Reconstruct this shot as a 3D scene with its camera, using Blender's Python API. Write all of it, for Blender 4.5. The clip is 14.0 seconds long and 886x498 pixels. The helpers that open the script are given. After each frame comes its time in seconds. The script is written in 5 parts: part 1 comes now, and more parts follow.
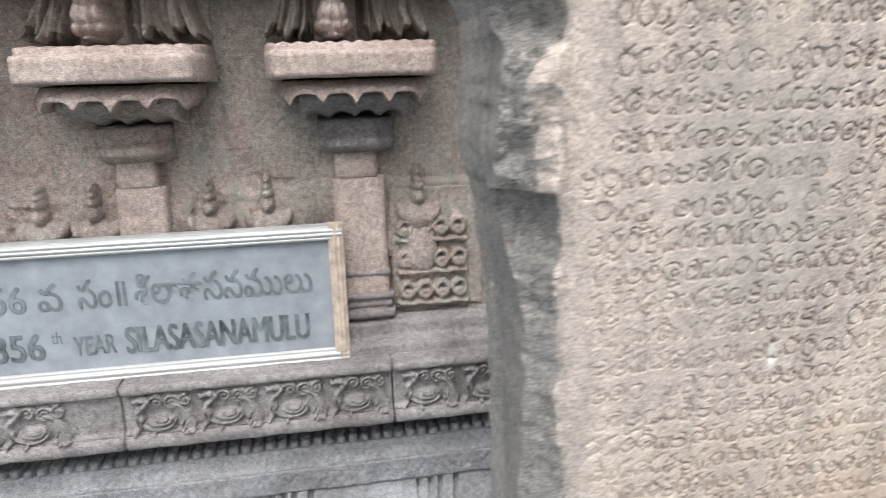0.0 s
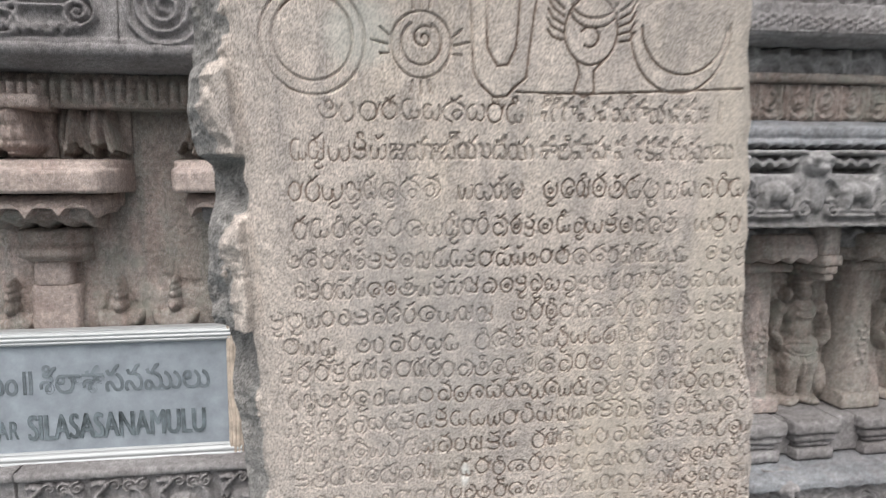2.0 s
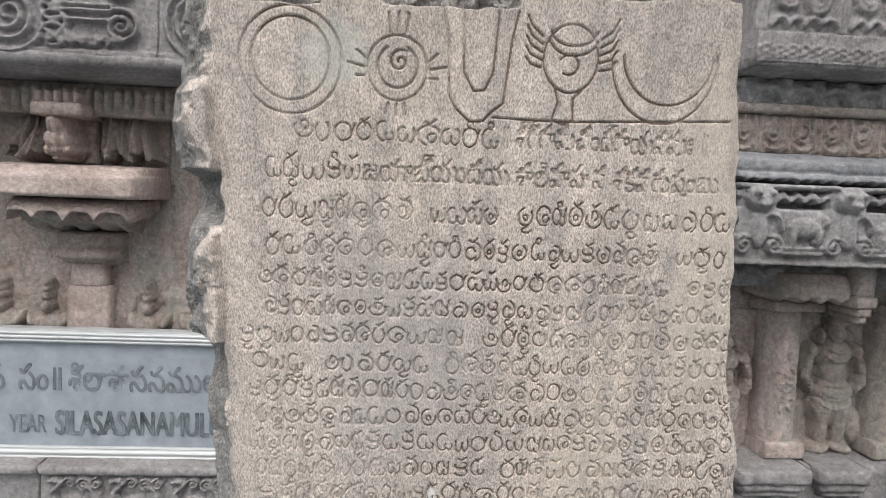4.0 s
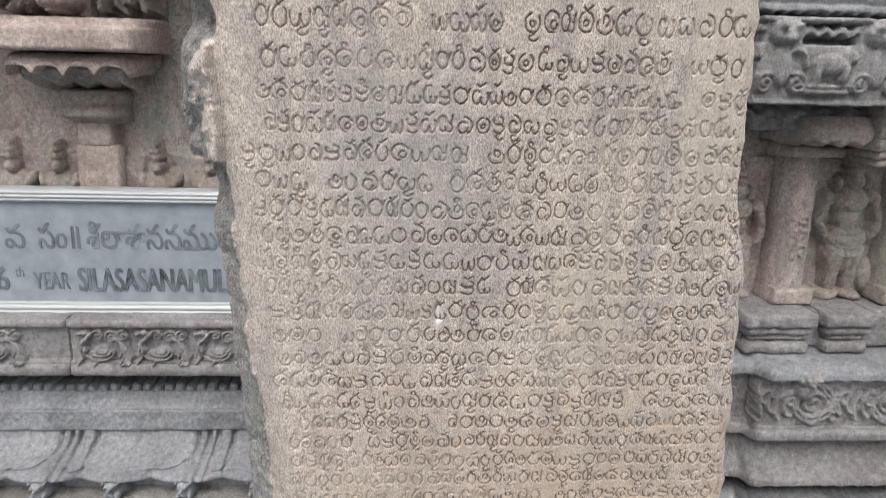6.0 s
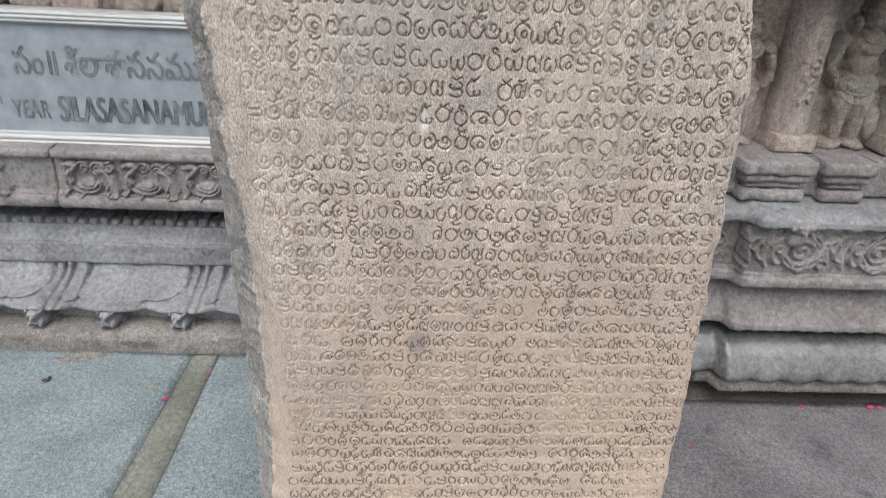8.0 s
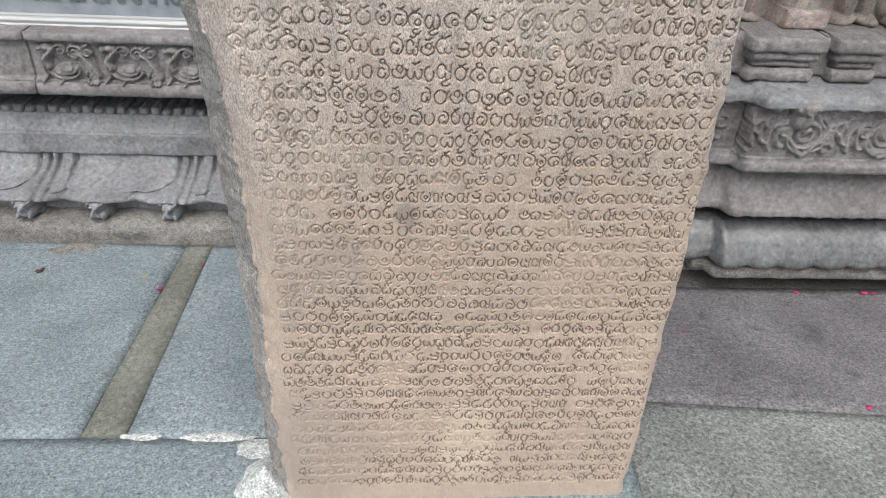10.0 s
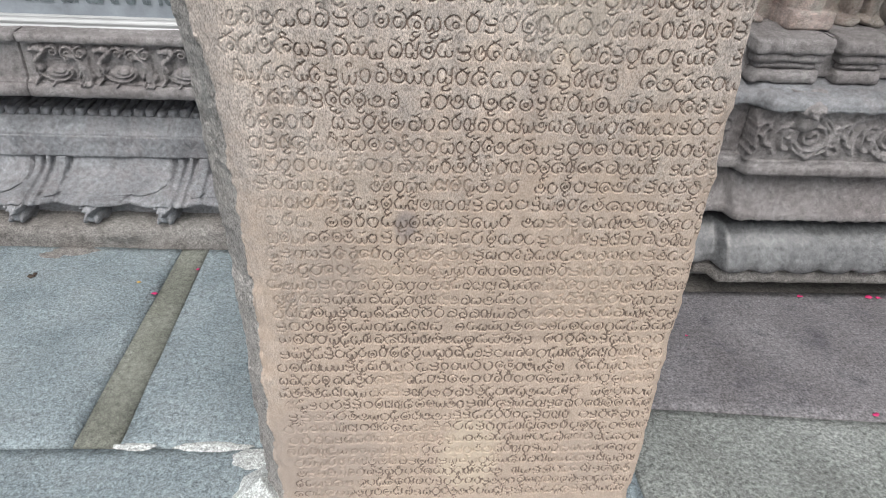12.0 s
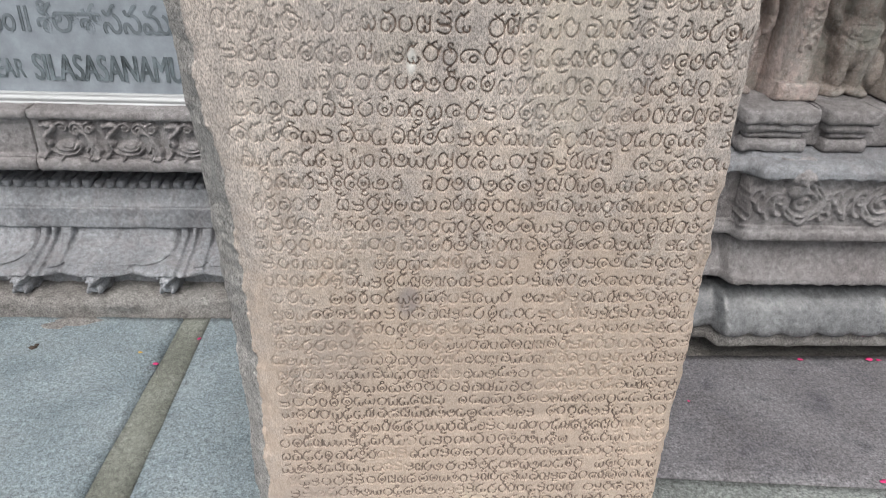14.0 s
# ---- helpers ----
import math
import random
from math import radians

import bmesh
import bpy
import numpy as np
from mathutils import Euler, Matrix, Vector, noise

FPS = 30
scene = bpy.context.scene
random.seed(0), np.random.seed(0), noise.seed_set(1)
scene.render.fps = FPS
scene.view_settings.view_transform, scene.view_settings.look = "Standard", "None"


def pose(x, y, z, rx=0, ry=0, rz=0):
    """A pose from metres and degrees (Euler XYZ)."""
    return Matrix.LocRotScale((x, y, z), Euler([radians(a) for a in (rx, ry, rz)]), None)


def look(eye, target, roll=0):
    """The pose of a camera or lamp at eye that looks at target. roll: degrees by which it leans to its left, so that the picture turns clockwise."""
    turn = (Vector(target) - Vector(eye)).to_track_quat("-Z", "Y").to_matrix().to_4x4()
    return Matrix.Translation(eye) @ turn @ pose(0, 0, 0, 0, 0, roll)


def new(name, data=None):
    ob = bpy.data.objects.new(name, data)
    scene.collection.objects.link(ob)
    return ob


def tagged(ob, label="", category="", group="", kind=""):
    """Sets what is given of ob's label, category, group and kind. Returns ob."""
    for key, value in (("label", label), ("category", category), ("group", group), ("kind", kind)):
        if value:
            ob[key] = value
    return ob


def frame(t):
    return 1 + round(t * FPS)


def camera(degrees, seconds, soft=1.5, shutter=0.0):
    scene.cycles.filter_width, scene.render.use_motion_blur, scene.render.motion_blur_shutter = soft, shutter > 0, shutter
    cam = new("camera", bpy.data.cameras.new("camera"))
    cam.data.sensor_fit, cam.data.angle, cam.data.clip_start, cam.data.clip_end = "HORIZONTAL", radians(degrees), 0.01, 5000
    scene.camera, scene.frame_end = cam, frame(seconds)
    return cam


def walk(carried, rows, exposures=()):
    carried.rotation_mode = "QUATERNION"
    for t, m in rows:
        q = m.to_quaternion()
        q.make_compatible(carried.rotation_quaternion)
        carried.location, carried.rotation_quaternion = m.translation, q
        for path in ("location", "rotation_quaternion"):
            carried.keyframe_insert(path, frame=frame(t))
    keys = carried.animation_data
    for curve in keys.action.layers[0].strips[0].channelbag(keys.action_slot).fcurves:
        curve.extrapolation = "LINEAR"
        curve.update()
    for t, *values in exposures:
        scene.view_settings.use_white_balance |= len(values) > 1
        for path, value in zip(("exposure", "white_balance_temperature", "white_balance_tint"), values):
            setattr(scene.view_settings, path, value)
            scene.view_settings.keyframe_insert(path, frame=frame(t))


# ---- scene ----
# camera and its walk: seconds, eye, yaw, pitch, roll
cam = camera(65.3, 14.0, soft=0.65, shutter=0.4)
ROWS = [
    (0, 0.1515, -0.0039, 1.4127, -9.6849, -13.0258, 1.7740),
    (0.5, 0.3476, -0.0159, 1.4312, -8.4502, -11.6883, -0.4384),
    (1, 0.4285, -0.0474, 1.4539, -9.6202, -9.2220, 0.9773),
    (1.5, 0.4418, -0.1265, 1.4726, -8.2138, -7.0165, 0.1574),
    (2, 0.4934, -0.1996, 1.4943, -8.5388, -5.9038, 0.0967),
    (2.2, 0.5150, -0.2308, 1.4962, -7.8898, -3.1206, -0.8649),
    (4.3, 0.5987, -0.2061, 1.5004, -3.5693, -5.1639, -2.1332),
    (4.5, 0.5994, -0.2031, 1.4869, -3.5601, -6.2610, -1.9901),
    (5, 0.6010, -0.1999, 1.4650, -3.6153, -9.2139, -2.2737),
    (5.5, 0.6090, -0.2044, 1.4401, -3.3683, -11.7420, -1.5615),
    (6, 0.6129, -0.2061, 1.4195, -2.7377, -14.3899, -1.3201),
    (6.5, 0.6167, -0.1991, 1.3954, -2.2935, -17.3832, -1.2950),
    (7, 0.6230, -0.1940, 1.3716, -2.5078, -20.1975, -1.8144),
    (7.5, 0.6269, -0.1946, 1.3531, -2.2006, -22.7905, -2.3397),
    (8, 0.6321, -0.1952, 1.3296, -2.4051, -25.4015, -2.8595),
    (8.5, 0.6383, -0.1974, 1.3017, -2.6281, -28.4144, -2.9634),
    (9, 0.6415, -0.1951, 1.2805, -2.6538, -30.6540, -2.9347),
    (9.2, 0.6431, -0.1959, 1.2762, -2.5556, -31.3200, -2.5538),
    (11.3, 0.6528, -0.1663, 1.2528, -2.7263, -34.1100, -2.7486),
    (11.5, 0.6513, -0.1637, 1.2525, -2.5879, -33.8533, -2.6333),
    (12, 0.6474, -0.1538, 1.2581, -2.8085, -33.2056, -2.6437),
    (12.5, 0.6438, -0.1505, 1.2610, -3.2205, -32.1525, -2.3872),
    (13, 0.6446, -0.1500, 1.2656, -3.4119, -31.0842, -2.2282),
    (13.5, 0.6423, -0.1534, 1.2734, -3.4592, -30.0038, -2.4287),
    (14, 0.6406, -0.1582, 1.2918, -3.2054, -28.3592, -2.2116),
]
walk(cam, [(t, pose(x, y, z, 90 + pitch, roll, yaw)) for t, x, y, z, yaw, pitch, roll in ROWS], exposures=[(0, 0.7), (0.5, 0.54), (1.0, 0.44), (2.0, 0.4), (9.0, 0.28), (14, 0.26)])

# ---- light: bright overcast sky over an open court ----
world = bpy.data.worlds.new("overcast_sky")
scene.world = world
world.use_nodes = True
wn = world.node_tree.nodes
wl = world.node_tree.links
sky = wn.new("ShaderNodeTexSky")
sky.sky_type = "NISHITA"
sky.sun_disc = False
sky.sun_elevation, sky.sun_rotation = radians(58), radians(188)
sky.dust_density, sky.air_density, sky.ozone_density = 4.0, 1.2, 1.0
desat = wn.new("ShaderNodeHueSaturation")
desat.inputs["Saturation"].default_value = 0.22
wl.new(sky.outputs[0], desat.inputs["Color"])
wl.new(desat.outputs[0], wn["Background"].inputs["Color"])
wn["Background"].inputs["Strength"].default_value = 0.15
sun = new("sun", bpy.data.lights.new("sun", "SUN"))
sun.data.energy, sun.data.angle, sun.data.color = 1.5, radians(50), (1.0, 0.955, 0.9)
sun.matrix_world = look((-0.2, -2.4, 6.1), (0.7, 0.8, 0.8))


# ---- numeric helpers ----
def lattice(ix, iy, iz):
    h = (ix * 374761393 + iy * 668265263 + iz * 1274126177) & 0xFFFFFFFF
    h = ((h ^ (h >> 13)) * 1274126177) & 0xFFFFFFFF
    return ((h ^ (h >> 16)) & 0xFFFF) / 32767.5 - 1.0


def vnoise(x, y, z):
    """Smooth value noise in [-1, 1] on arrays."""
    x, y, z = np.broadcast_arrays(x, y, z)
    fx, fy, fz = np.floor(x), np.floor(y), np.floor(z)
    ix, iy, iz = fx.astype(np.int64), fy.astype(np.int64), fz.astype(np.int64)
    u, v, w = x - fx, y - fy, z - fz
    u, v, w = u * u * (3 - 2 * u), v * v * (3 - 2 * v), w * w * (3 - 2 * w)
    out = 0
    for a in (0, 1):
        for b in (0, 1):
            for c in (0, 1):
                out = out + lattice(ix + a, iy + b, iz + c) * (u if a else 1 - u) * (v if b else 1 - v) * (w if c else 1 - w)
    return out


def fbm(x, y, z, scale, octaves=3):
    out, amp = 0, 1.0
    for k in range(octaves):
        out = out + amp * vnoise(x * scale + 17.3 * k, y * scale + 5.1 * k, z * scale + 9.7 * k)
        scale, amp = scale * 2.1, amp * 0.5
    return out / 1.7


def smooth(a, b, v):
    t = np.clip((v - a) / (b - a), 0, 1)
    return t * t * (3 - 2 * t)


def worn(P, amp, scale=30.0, seed=0.0):
    """Shifts points by weathering noise."""
    x, y, z = P[..., 0] + seed, P[..., 1], P[..., 2]
    Q = P.copy()
    Q[..., 0] += amp * 0.6 * fbm(x, y, z, scale)
    Q[..., 1] += amp * fbm(x + 31, y, z, scale)
    Q[..., 2] += amp * 0.8 * fbm(x, y + 47, z, scale)
    return Q


def grid_object(name, P, material, parent=None, label="", is_smooth=True):
    """One mesh from a grid of points, rows upward and columns to the right, seen from -y."""
    nu, nv = P.shape[:2]
    me = bpy.data.meshes.new(name)
    me.vertices.add(nu * nv)
    me.vertices.foreach_set("co", np.ascontiguousarray(P, dtype=np.float32).ravel())
    i, j = np.meshgrid(np.arange(nu - 1), np.arange(nv - 1), indexing="ij")
    a = i * nv + j
    quads = np.stack([a, a + 1, a + nv + 1, a + nv], -1).reshape(-1, 4)
    me.loops.add(quads.size)
    me.loops.foreach_set("vertex_index", quads.ravel().astype(np.int32))
    me.polygons.add(len(quads))
    me.polygons.foreach_set("loop_start", np.arange(0, quads.size, 4, dtype=np.int32))
    me.polygons.foreach_set("use_smooth", np.full(len(quads), is_smooth))
    me.materials.append(material)
    me.update(calc_edges=True)
    ob = new(name, me)
    if parent:
        ob.parent = parent
    if label:
        tagged(ob, label)
    return ob


def part(name, bm, material, parent=None, label="", is_smooth=False):
    me = bpy.data.meshes.new(name)
    bm.to_mesh(me)
    bm.free()
    me.materials.append(material)
    if is_smooth:
        me.polygons.foreach_set("use_smooth", np.full(len(me.polygons), True))
    ob = new(name, me)
    if parent:
        ob.parent = parent
    if label:
        tagged(ob, label)
    return ob


def line_up(points, step):
    """Points along a bent line, every corner kept."""
    out = []
    for (a, b), (c, d) in zip(points, points[1:]):
        n = max(1, int(math.hypot(c - a, d - b) / step + 0.5))
        out += [(a + (c - a) * k / n, b + (d - b) * k / n) for k in range(n)]
    return np.array(out + [points[-1]])


def spread(x0, x1, step):
    return np.linspace(x0, x1, max(2, int((x1 - x0) / step) + 1))


def moulding(name, profile, x0, x1, back, material, parent=None, label="", step=0.01, xstep=None, amp=0.003, scale=28.0, shape=None, seed=0.0):
    """A carved course: a profile of (y, z) drawn along x, worn, closed at its ends and set into the wall at y = back."""
    pr = line_up(profile, step)
    xs = spread(x0, x1, xstep or step * 1.3)
    P = np.empty((len(pr), len(xs), 3))
    P[..., 0] = xs[None, :]
    P[..., 1] = pr[:, 0][:, None]
    P[..., 2] = pr[:, 1][:, None]
    if shape:
        P = shape(P)
    P = worn(P, amp, scale, seed)
    P = np.concatenate([P[:, :1], P, P[:, -1:]], 1)
    P[:, 0, 1] = P[:, -1, 1] = back
    P = np.concatenate([P[:1], P, P[-1:]], 0)
    P[0, :, 1] = P[-1, :, 1] = back
    return grid_object(name, P, material, parent, label)


def block(name, x0, x1, y0, y1, z0, z1, material, parent=None, label="", step=0.012, amp=0.003, bevel=0.006, shape=None, seed=0.0):
    b = bevel
    prof = [(y1, z0), (y0 + b, z0), (y0, z0 + b), (y0, z1 - b), (y0 + b, z1), (y1, z1)]

    def ends(P):
        e = np.minimum(P[..., 0] - x0, x1 - P[..., 0])
        P[..., 1] += b * smooth(b * 1.2, 0, e)
        return shape(P) if shape else P
    return moulding(name, prof, x0, x1, y1, material, parent, label, step, step, amp, 30.0, ends, seed)


# strokes on a height grid: every stroke is a bent line of (x, z)
def strokes(H, x0, z0, step, lines, width, height, keep=None):
    nz, nx = H.shape
    for pts in lines:
        for (ax, az), (bx, bz) in zip(pts, pts[1:]):
            i0, i1 = int((min(az, bz) - width - z0) / step), int((max(az, bz) + width - z0) / step) + 2
            j0, j1 = int((min(ax, bx) - width - x0) / step), int((max(ax, bx) + width - x0) / step) + 2
            i0, j0, i1, j1 = max(i0, 0), max(j0, 0), min(i1, nz), min(j1, nx)
            if i0 >= i1 or j0 >= j1:
                continue
            Z, X = np.meshgrid(z0 + step * np.arange(i0, i1), x0 + step * np.arange(j0, j1), indexing="ij")
            dx, dz = bx - ax, bz - az
            t = np.clip(((X - ax) * dx + (Z - az) * dz) / max(dx * dx + dz * dz, 1e-12), 0, 1)
            d = np.hypot(X - ax - t * dx, Z - az - t * dz)
            h = height * np.sqrt(np.clip(1 - (d / width) ** 2, 0, 1))
            H[i0:i1, j0:j1] = np.maximum(H[i0:i1, j0:j1], h)


def arc(cx, cz, rx, rz, a0, a1, n=10):
    return [(cx + rx * math.cos(radians(a0 + (a1 - a0) * k / n)), cz + rz * math.sin(radians(a0 + (a1 - a0) * k / n))) for k in range(n + 1)]


def spiral(cx, cz, r, turns, a0=0.0, sign=1, n=14):
    m = int(n * turns)
    return [(cx + r * (1 - 0.88 * k / m) * math.cos(a0 + sign * 6.283 * turns * k / m), cz + r * (1 - 0.88 * k / m) * math.sin(a0 + sign * 6.283 * turns * k / m)) for k in range(m + 1)]


def blobs(X, Z, parts):
    """The front of a figure: the largest of rounded bodies (x, z, half width, half height, depth, lean in degrees)."""
    H = np.zeros_like(X)
    for cx, cz, rx, rz, h, lean in parts:
        c, s = math.cos(radians(lean)), math.sin(radians(lean))
        u, v = (X - cx) * c + (Z - cz) * s, -(X - cx) * s + (Z - cz) * c
        H = np.maximum(H, h * np.sqrt(np.clip(1 - (u / rx) ** 2 - (v / rz) ** 2, 0, 1)) ** 0.8)
    return H


def relief(name, x0, x1, z0, z1, front, back, material, parent=None, label="", step=0.004, lines=(), width=0.008, height=0.012, bodies=(), extra=None, amp=0.002, rim=0.0, seed=0.0, on_bodies=False):
    """A carved panel: a slab whose face at y = front carries raised strokes and rounded bodies."""
    nx, nz = int((x1 - x0) / step) + 1, int((z1 - z0) / step) + 1
    xs, zs = x0 + step * np.arange(nx), z0 + step * np.arange(nz)
    H = np.zeros((nz, nx))
    strokes(H, x0, z0, step, lines, width, height)
    X, Z = np.meshgrid(xs, zs)
    if bodies:
        B = blobs(X, Z, bodies)
        H = B + H * (B > 0.03) if on_bodies else np.maximum(H, B)
    if extra:
        H = extra(X, Z, H)
    if rim:
        e = np.minimum(Z - z0, z1 - Z)
        H = np.where(e < rim, np.maximum(H, 0.011), H)
    P = np.stack([X, front - H, Z], -1)
    P = worn(P, amp, 45.0, seed)
    P = np.concatenate([P[:, :1], P, P[:, -1:]], 1)
    P[:, 0, 1] = P[:, -1, 1] = back
    P = np.concatenate([P[:1], P, P[-1:]], 0)
    P[0, :, 1] = P[-1, :, 1] = back
    return grid_object(name, P, material, parent, label)


# ---- materials ----
def nodes_of(name):
    m = bpy.data.materials.new(name)
    m.use_nodes = True
    n, l = m.node_tree.nodes, m.node_tree.links
    return m, n, l, n["Principled BSDF"]


def noise_node(n, l, coord, scale, detail=6.0, rough=0.6, stretch=(1, 1, 1)):
    mp = n.new("ShaderNodeMapping")
    mp.inputs["Scale"].default_value = stretch
    l.new(coord, mp.inputs["Vector"])
    t = n.new("ShaderNodeTexNoise")
    t.inputs["Scale"].default_value, t.inputs["Detail"].default_value, t.inputs["Roughness"].default_value = scale, detail, rough
    l.new(mp.outputs[0], t.inputs["Vector"])
    return t.outputs["Fac"]


def ramp(n, l, fac, stops):
    r = n.new("ShaderNodeValToRGB")
    el = r.color_ramp.elements
    while len(el) < len(stops):
        el.new(0.5)
    for e, (p, c) in zip(el, stops):
        e.position, e.color = p, (*c, 1) if len(c) == 3 else c
    l.new(fac, r.inputs[0])
    return r.outputs["Color"]


def blend(n, l, fac, a, b, how="MIX"):
    m = n.new("ShaderNodeMix")
    m.data_type, m.blend_type = "RGBA", how
    if isinstance(fac, float):
        m.inputs["Factor"].default_value = fac
    else:
        l.new(fac, m.inputs["Factor"])
    for s, v in ((m.inputs[6], a), (m.inputs[7], b)):
        if isinstance(v, tuple):
            s.default_value = (*v, 1)
        else:
            l.new(v, s)
    return m.outputs[2]


def stone(name, dark, mid, light, stain, stain_amount=0.5, streak=0.3, speck=0.35, roughness=0.85, bump=0.5, grain=260.0, lichen=None, wash=None, spots=(), coarse=1.0, comb=1.0, gloss=0.3, mottle=1.0):
    """Weathered stone: broad colour patches, streaks that run down, mineral grain, pale specks and fine pitting."""
    m, n, l, b = nodes_of(name)
    cool = (1.0, 1.05, 1.1)
    dark, mid, light, stain = (tuple(c * k for c, k in zip(v, cool)) for v in (dark, mid, light, stain))
    co = n.new("ShaderNodeTexCoord").outputs["Object"]
    broad = noise_node(n, l, co, 5.5, 6, 0.65)
    col = ramp(n, l, broad, [(0.32, dark), (0.5, mid), (0.66, light)])
    if wash:
        wa = ramp(n, l, noise_node(n, l, co, 2.2, 5, 0.6, (1.6, 1, 0.8)), [(0.44, (0, 0, 0)), (0.66, (0.6,) * 3)])
        col = blend(n, l, wa, col, wash)
    st = ramp(n, l, noise_node(n, l, co, 11.0, 8, 0.7), [(0.5, (0, 0, 0)), (0.66, (stain_amount,) * 3)])
    col = blend(n, l, st, col, stain)
    run = ramp(n, l, noise_node(n, l, co, 1.0, 3, 0.5, (30, 30, 1.3)), [(0.44, (0, 0, 0)), (0.68, (streak,) * 3)])
    col = blend(n, l, run, col, stain)
    mott = noise_node(n, l, co, 70.0, 6, 0.7)
    col = blend(n, l, 0.75, col, ramp(n, l, mott, [(0.32, (1 - 0.5 * mottle,) * 3), (0.66, (1 + 0.42 * mottle,) * 3)]), "MULTIPLY")
    fine = noise_node(n, l, co, grain * 2.0, 3, 0.8, (1, 1, comb))
    col = blend(n, l, 0.9, col, ramp(n, l, fine, [(0.36, (0.42, 0.42, 0.42)), (0.62, (1.45, 1.45, 1.45))]), "MULTIPLY")
    sp = ramp(n, l, noise_node(n, l, co, 380.0, 3, 0.7), [(0.58, (0, 0, 0)), (0.66, (speck,) * 3)])
    col = blend(n, l, sp, col, tuple(min(0.7, c * 1.7) for c in light))
    if lichen:
        li = ramp(n, l, noise_node(n, l, co, 7.0, 8, 0.72), [(0.54, (0, 0, 0)), (0.66, (0.6,) * 3)])
        col = blend(n, l, li, col, lichen)
    for (sx, sz), (rx, rz), tint, amount in spots:
        mp = n.new("ShaderNodeMapping")
        mp.inputs["Location"].default_value = (-sx / rx, 0, -sz / rz)
        mp.inputs["Scale"].default_value = (1 / rx, 0, 1 / rz)
        l.new(co, mp.inputs["Vector"])
        far = n.new("ShaderNodeVectorMath")
        far.operation = "LENGTH"
        l.new(mp.outputs[0], far.inputs[0])
        jit = n.new("ShaderNodeMath")
        jit.operation, jit.inputs[2].default_value = "MULTIPLY_ADD", -0.5
        l.new(noise_node(n, l, co, 14.0, 6, 0.7), jit.inputs[0])
        jit.inputs[1].default_value = 1.0
        add = n.new("ShaderNodeMath")
        add.operation = "ADD"
        l.new(far.outputs["Value"], add.inputs[0])
        l.new(jit.outputs[0], add.inputs[1])
        col = blend(n, l, ramp(n, l, add.outputs[0], [(0.55, (amount,) * 3), (0.95, (0, 0, 0))]), col, tint)
    l.new(col, b.inputs["Base Color"])
    rr = ramp(n, l, mott, [(0.3, (roughness - 0.12,) * 3), (0.7, (min(1, roughness + 0.08),) * 3)])
    l.new(rr, b.inputs["Roughness"])
    b.inputs["Specular IOR Level"].default_value = gloss
    b1, b2 = n.new("ShaderNodeBump"), n.new("ShaderNodeBump")
    b1.inputs["Strength"].default_value, b1.inputs["Distance"].default_value = bump, 0.009 * coarse
    b2.inputs["Strength"].default_value, b2.inputs["Distance"].default_value = bump, 0.0025
    l.new(noise_node(n, l, co, 65.0, 7, 0.7), b1.inputs["Height"])
    l.new(noise_node(n, l, co, 560.0, 3, 0.8, (1, 1, comb)), b2.inputs["Height"])
    l.new(b1.outputs[0], b2.inputs["Normal"])
    l.new(b2.outputs[0], b.inputs["Normal"])
    return m


def plain(name, colour, roughness=0.5, metal=0.0, vary=0.15, scale=40.0, bump=0.1, stretch=(1, 1, 1)):
    m, n, l, b = nodes_of(name)
    co = n.new("ShaderNodeTexCoord").outputs["Object"]
    f = noise_node(n, l, co, scale, 6, 0.65, stretch)
    lo, hi = tuple(c * (1 - vary) for c in colour), tuple(min(1, c * (1 + vary)) for c in colour)
    l.new(ramp(n, l, f, [(0.3, lo), (0.7, hi)]), b.inputs["Base Color"])
    b.inputs["Roughness"].default_value, b.inputs["Metallic"].default_value = roughness, metal
    bp = n.new("ShaderNodeBump")
    bp.inputs["Strength"].default_value, bp.inputs["Distance"].default_value = bump, 0.002
    l.new(f, bp.inputs["Height"])
    l.new(bp.outputs[0], b.inputs["Normal"])
    return m


STELE = stone("stele_stone", (0.417, 0.354, 0.305), (0.522, 0.434, 0.373), (0.605, 0.508, 0.431), (0.313, 0.269, 0.242), 0.6, 0.6, 0.14, 0.85, 0.5, 260.0, None, (0.526, 0.456, 0.376),
              [((0.657, 1.092), (0.008, 0.022), (0.66, 0.65, 0.62), 0.85), ((0.85, 0.2), (0.75, 0.95), (0.52, 0.4, 0.312), 0.65), ((0.79, 0.17), (0.07, 0.15), (0.6, 0.505, 0.4), 0.7), ((0.86, 1.1), (0.08, 0.16), (0.6, 0.52, 0.42), 0.28), ((1.0, 1.45), (0.06, 0.3), (0.62, 0.55, 0.46), 0.3), ((0.52, 1.66), (0.05, 0.05), (0.5, 0.52, 0.48), 0.4),
               ((0.6, 1.3), (0.13, 0.2), (0.37, 0.35, 0.34), 0.35), ((0.66, 0.72), (0.022, 0.035), (0.26, 0.23, 0.23), 0.6), ((0.55, 0.62), (0.06, 0.1), (0.36, 0.31, 0.28), 0.35), ((0.5, 0.17), (0.16, 0.2), (0.36, 0.305, 0.275), 0.5), ((1.05, 0.15), (0.09, 0.12), (0.4, 0.335, 0.29), 0.4)], 0.25, 0.5, mottle=0.5)
STELE_SIDE = stone("stele_broken_stone", (0.304, 0.277, 0.256), (0.439, 0.399, 0.363), (0.564, 0.517, 0.474), (0.192, 0.173, 0.163), 0.55, 0.3, 0.55, 0.9, 1.0, 150.0, (0.28, 0.29, 0.28))
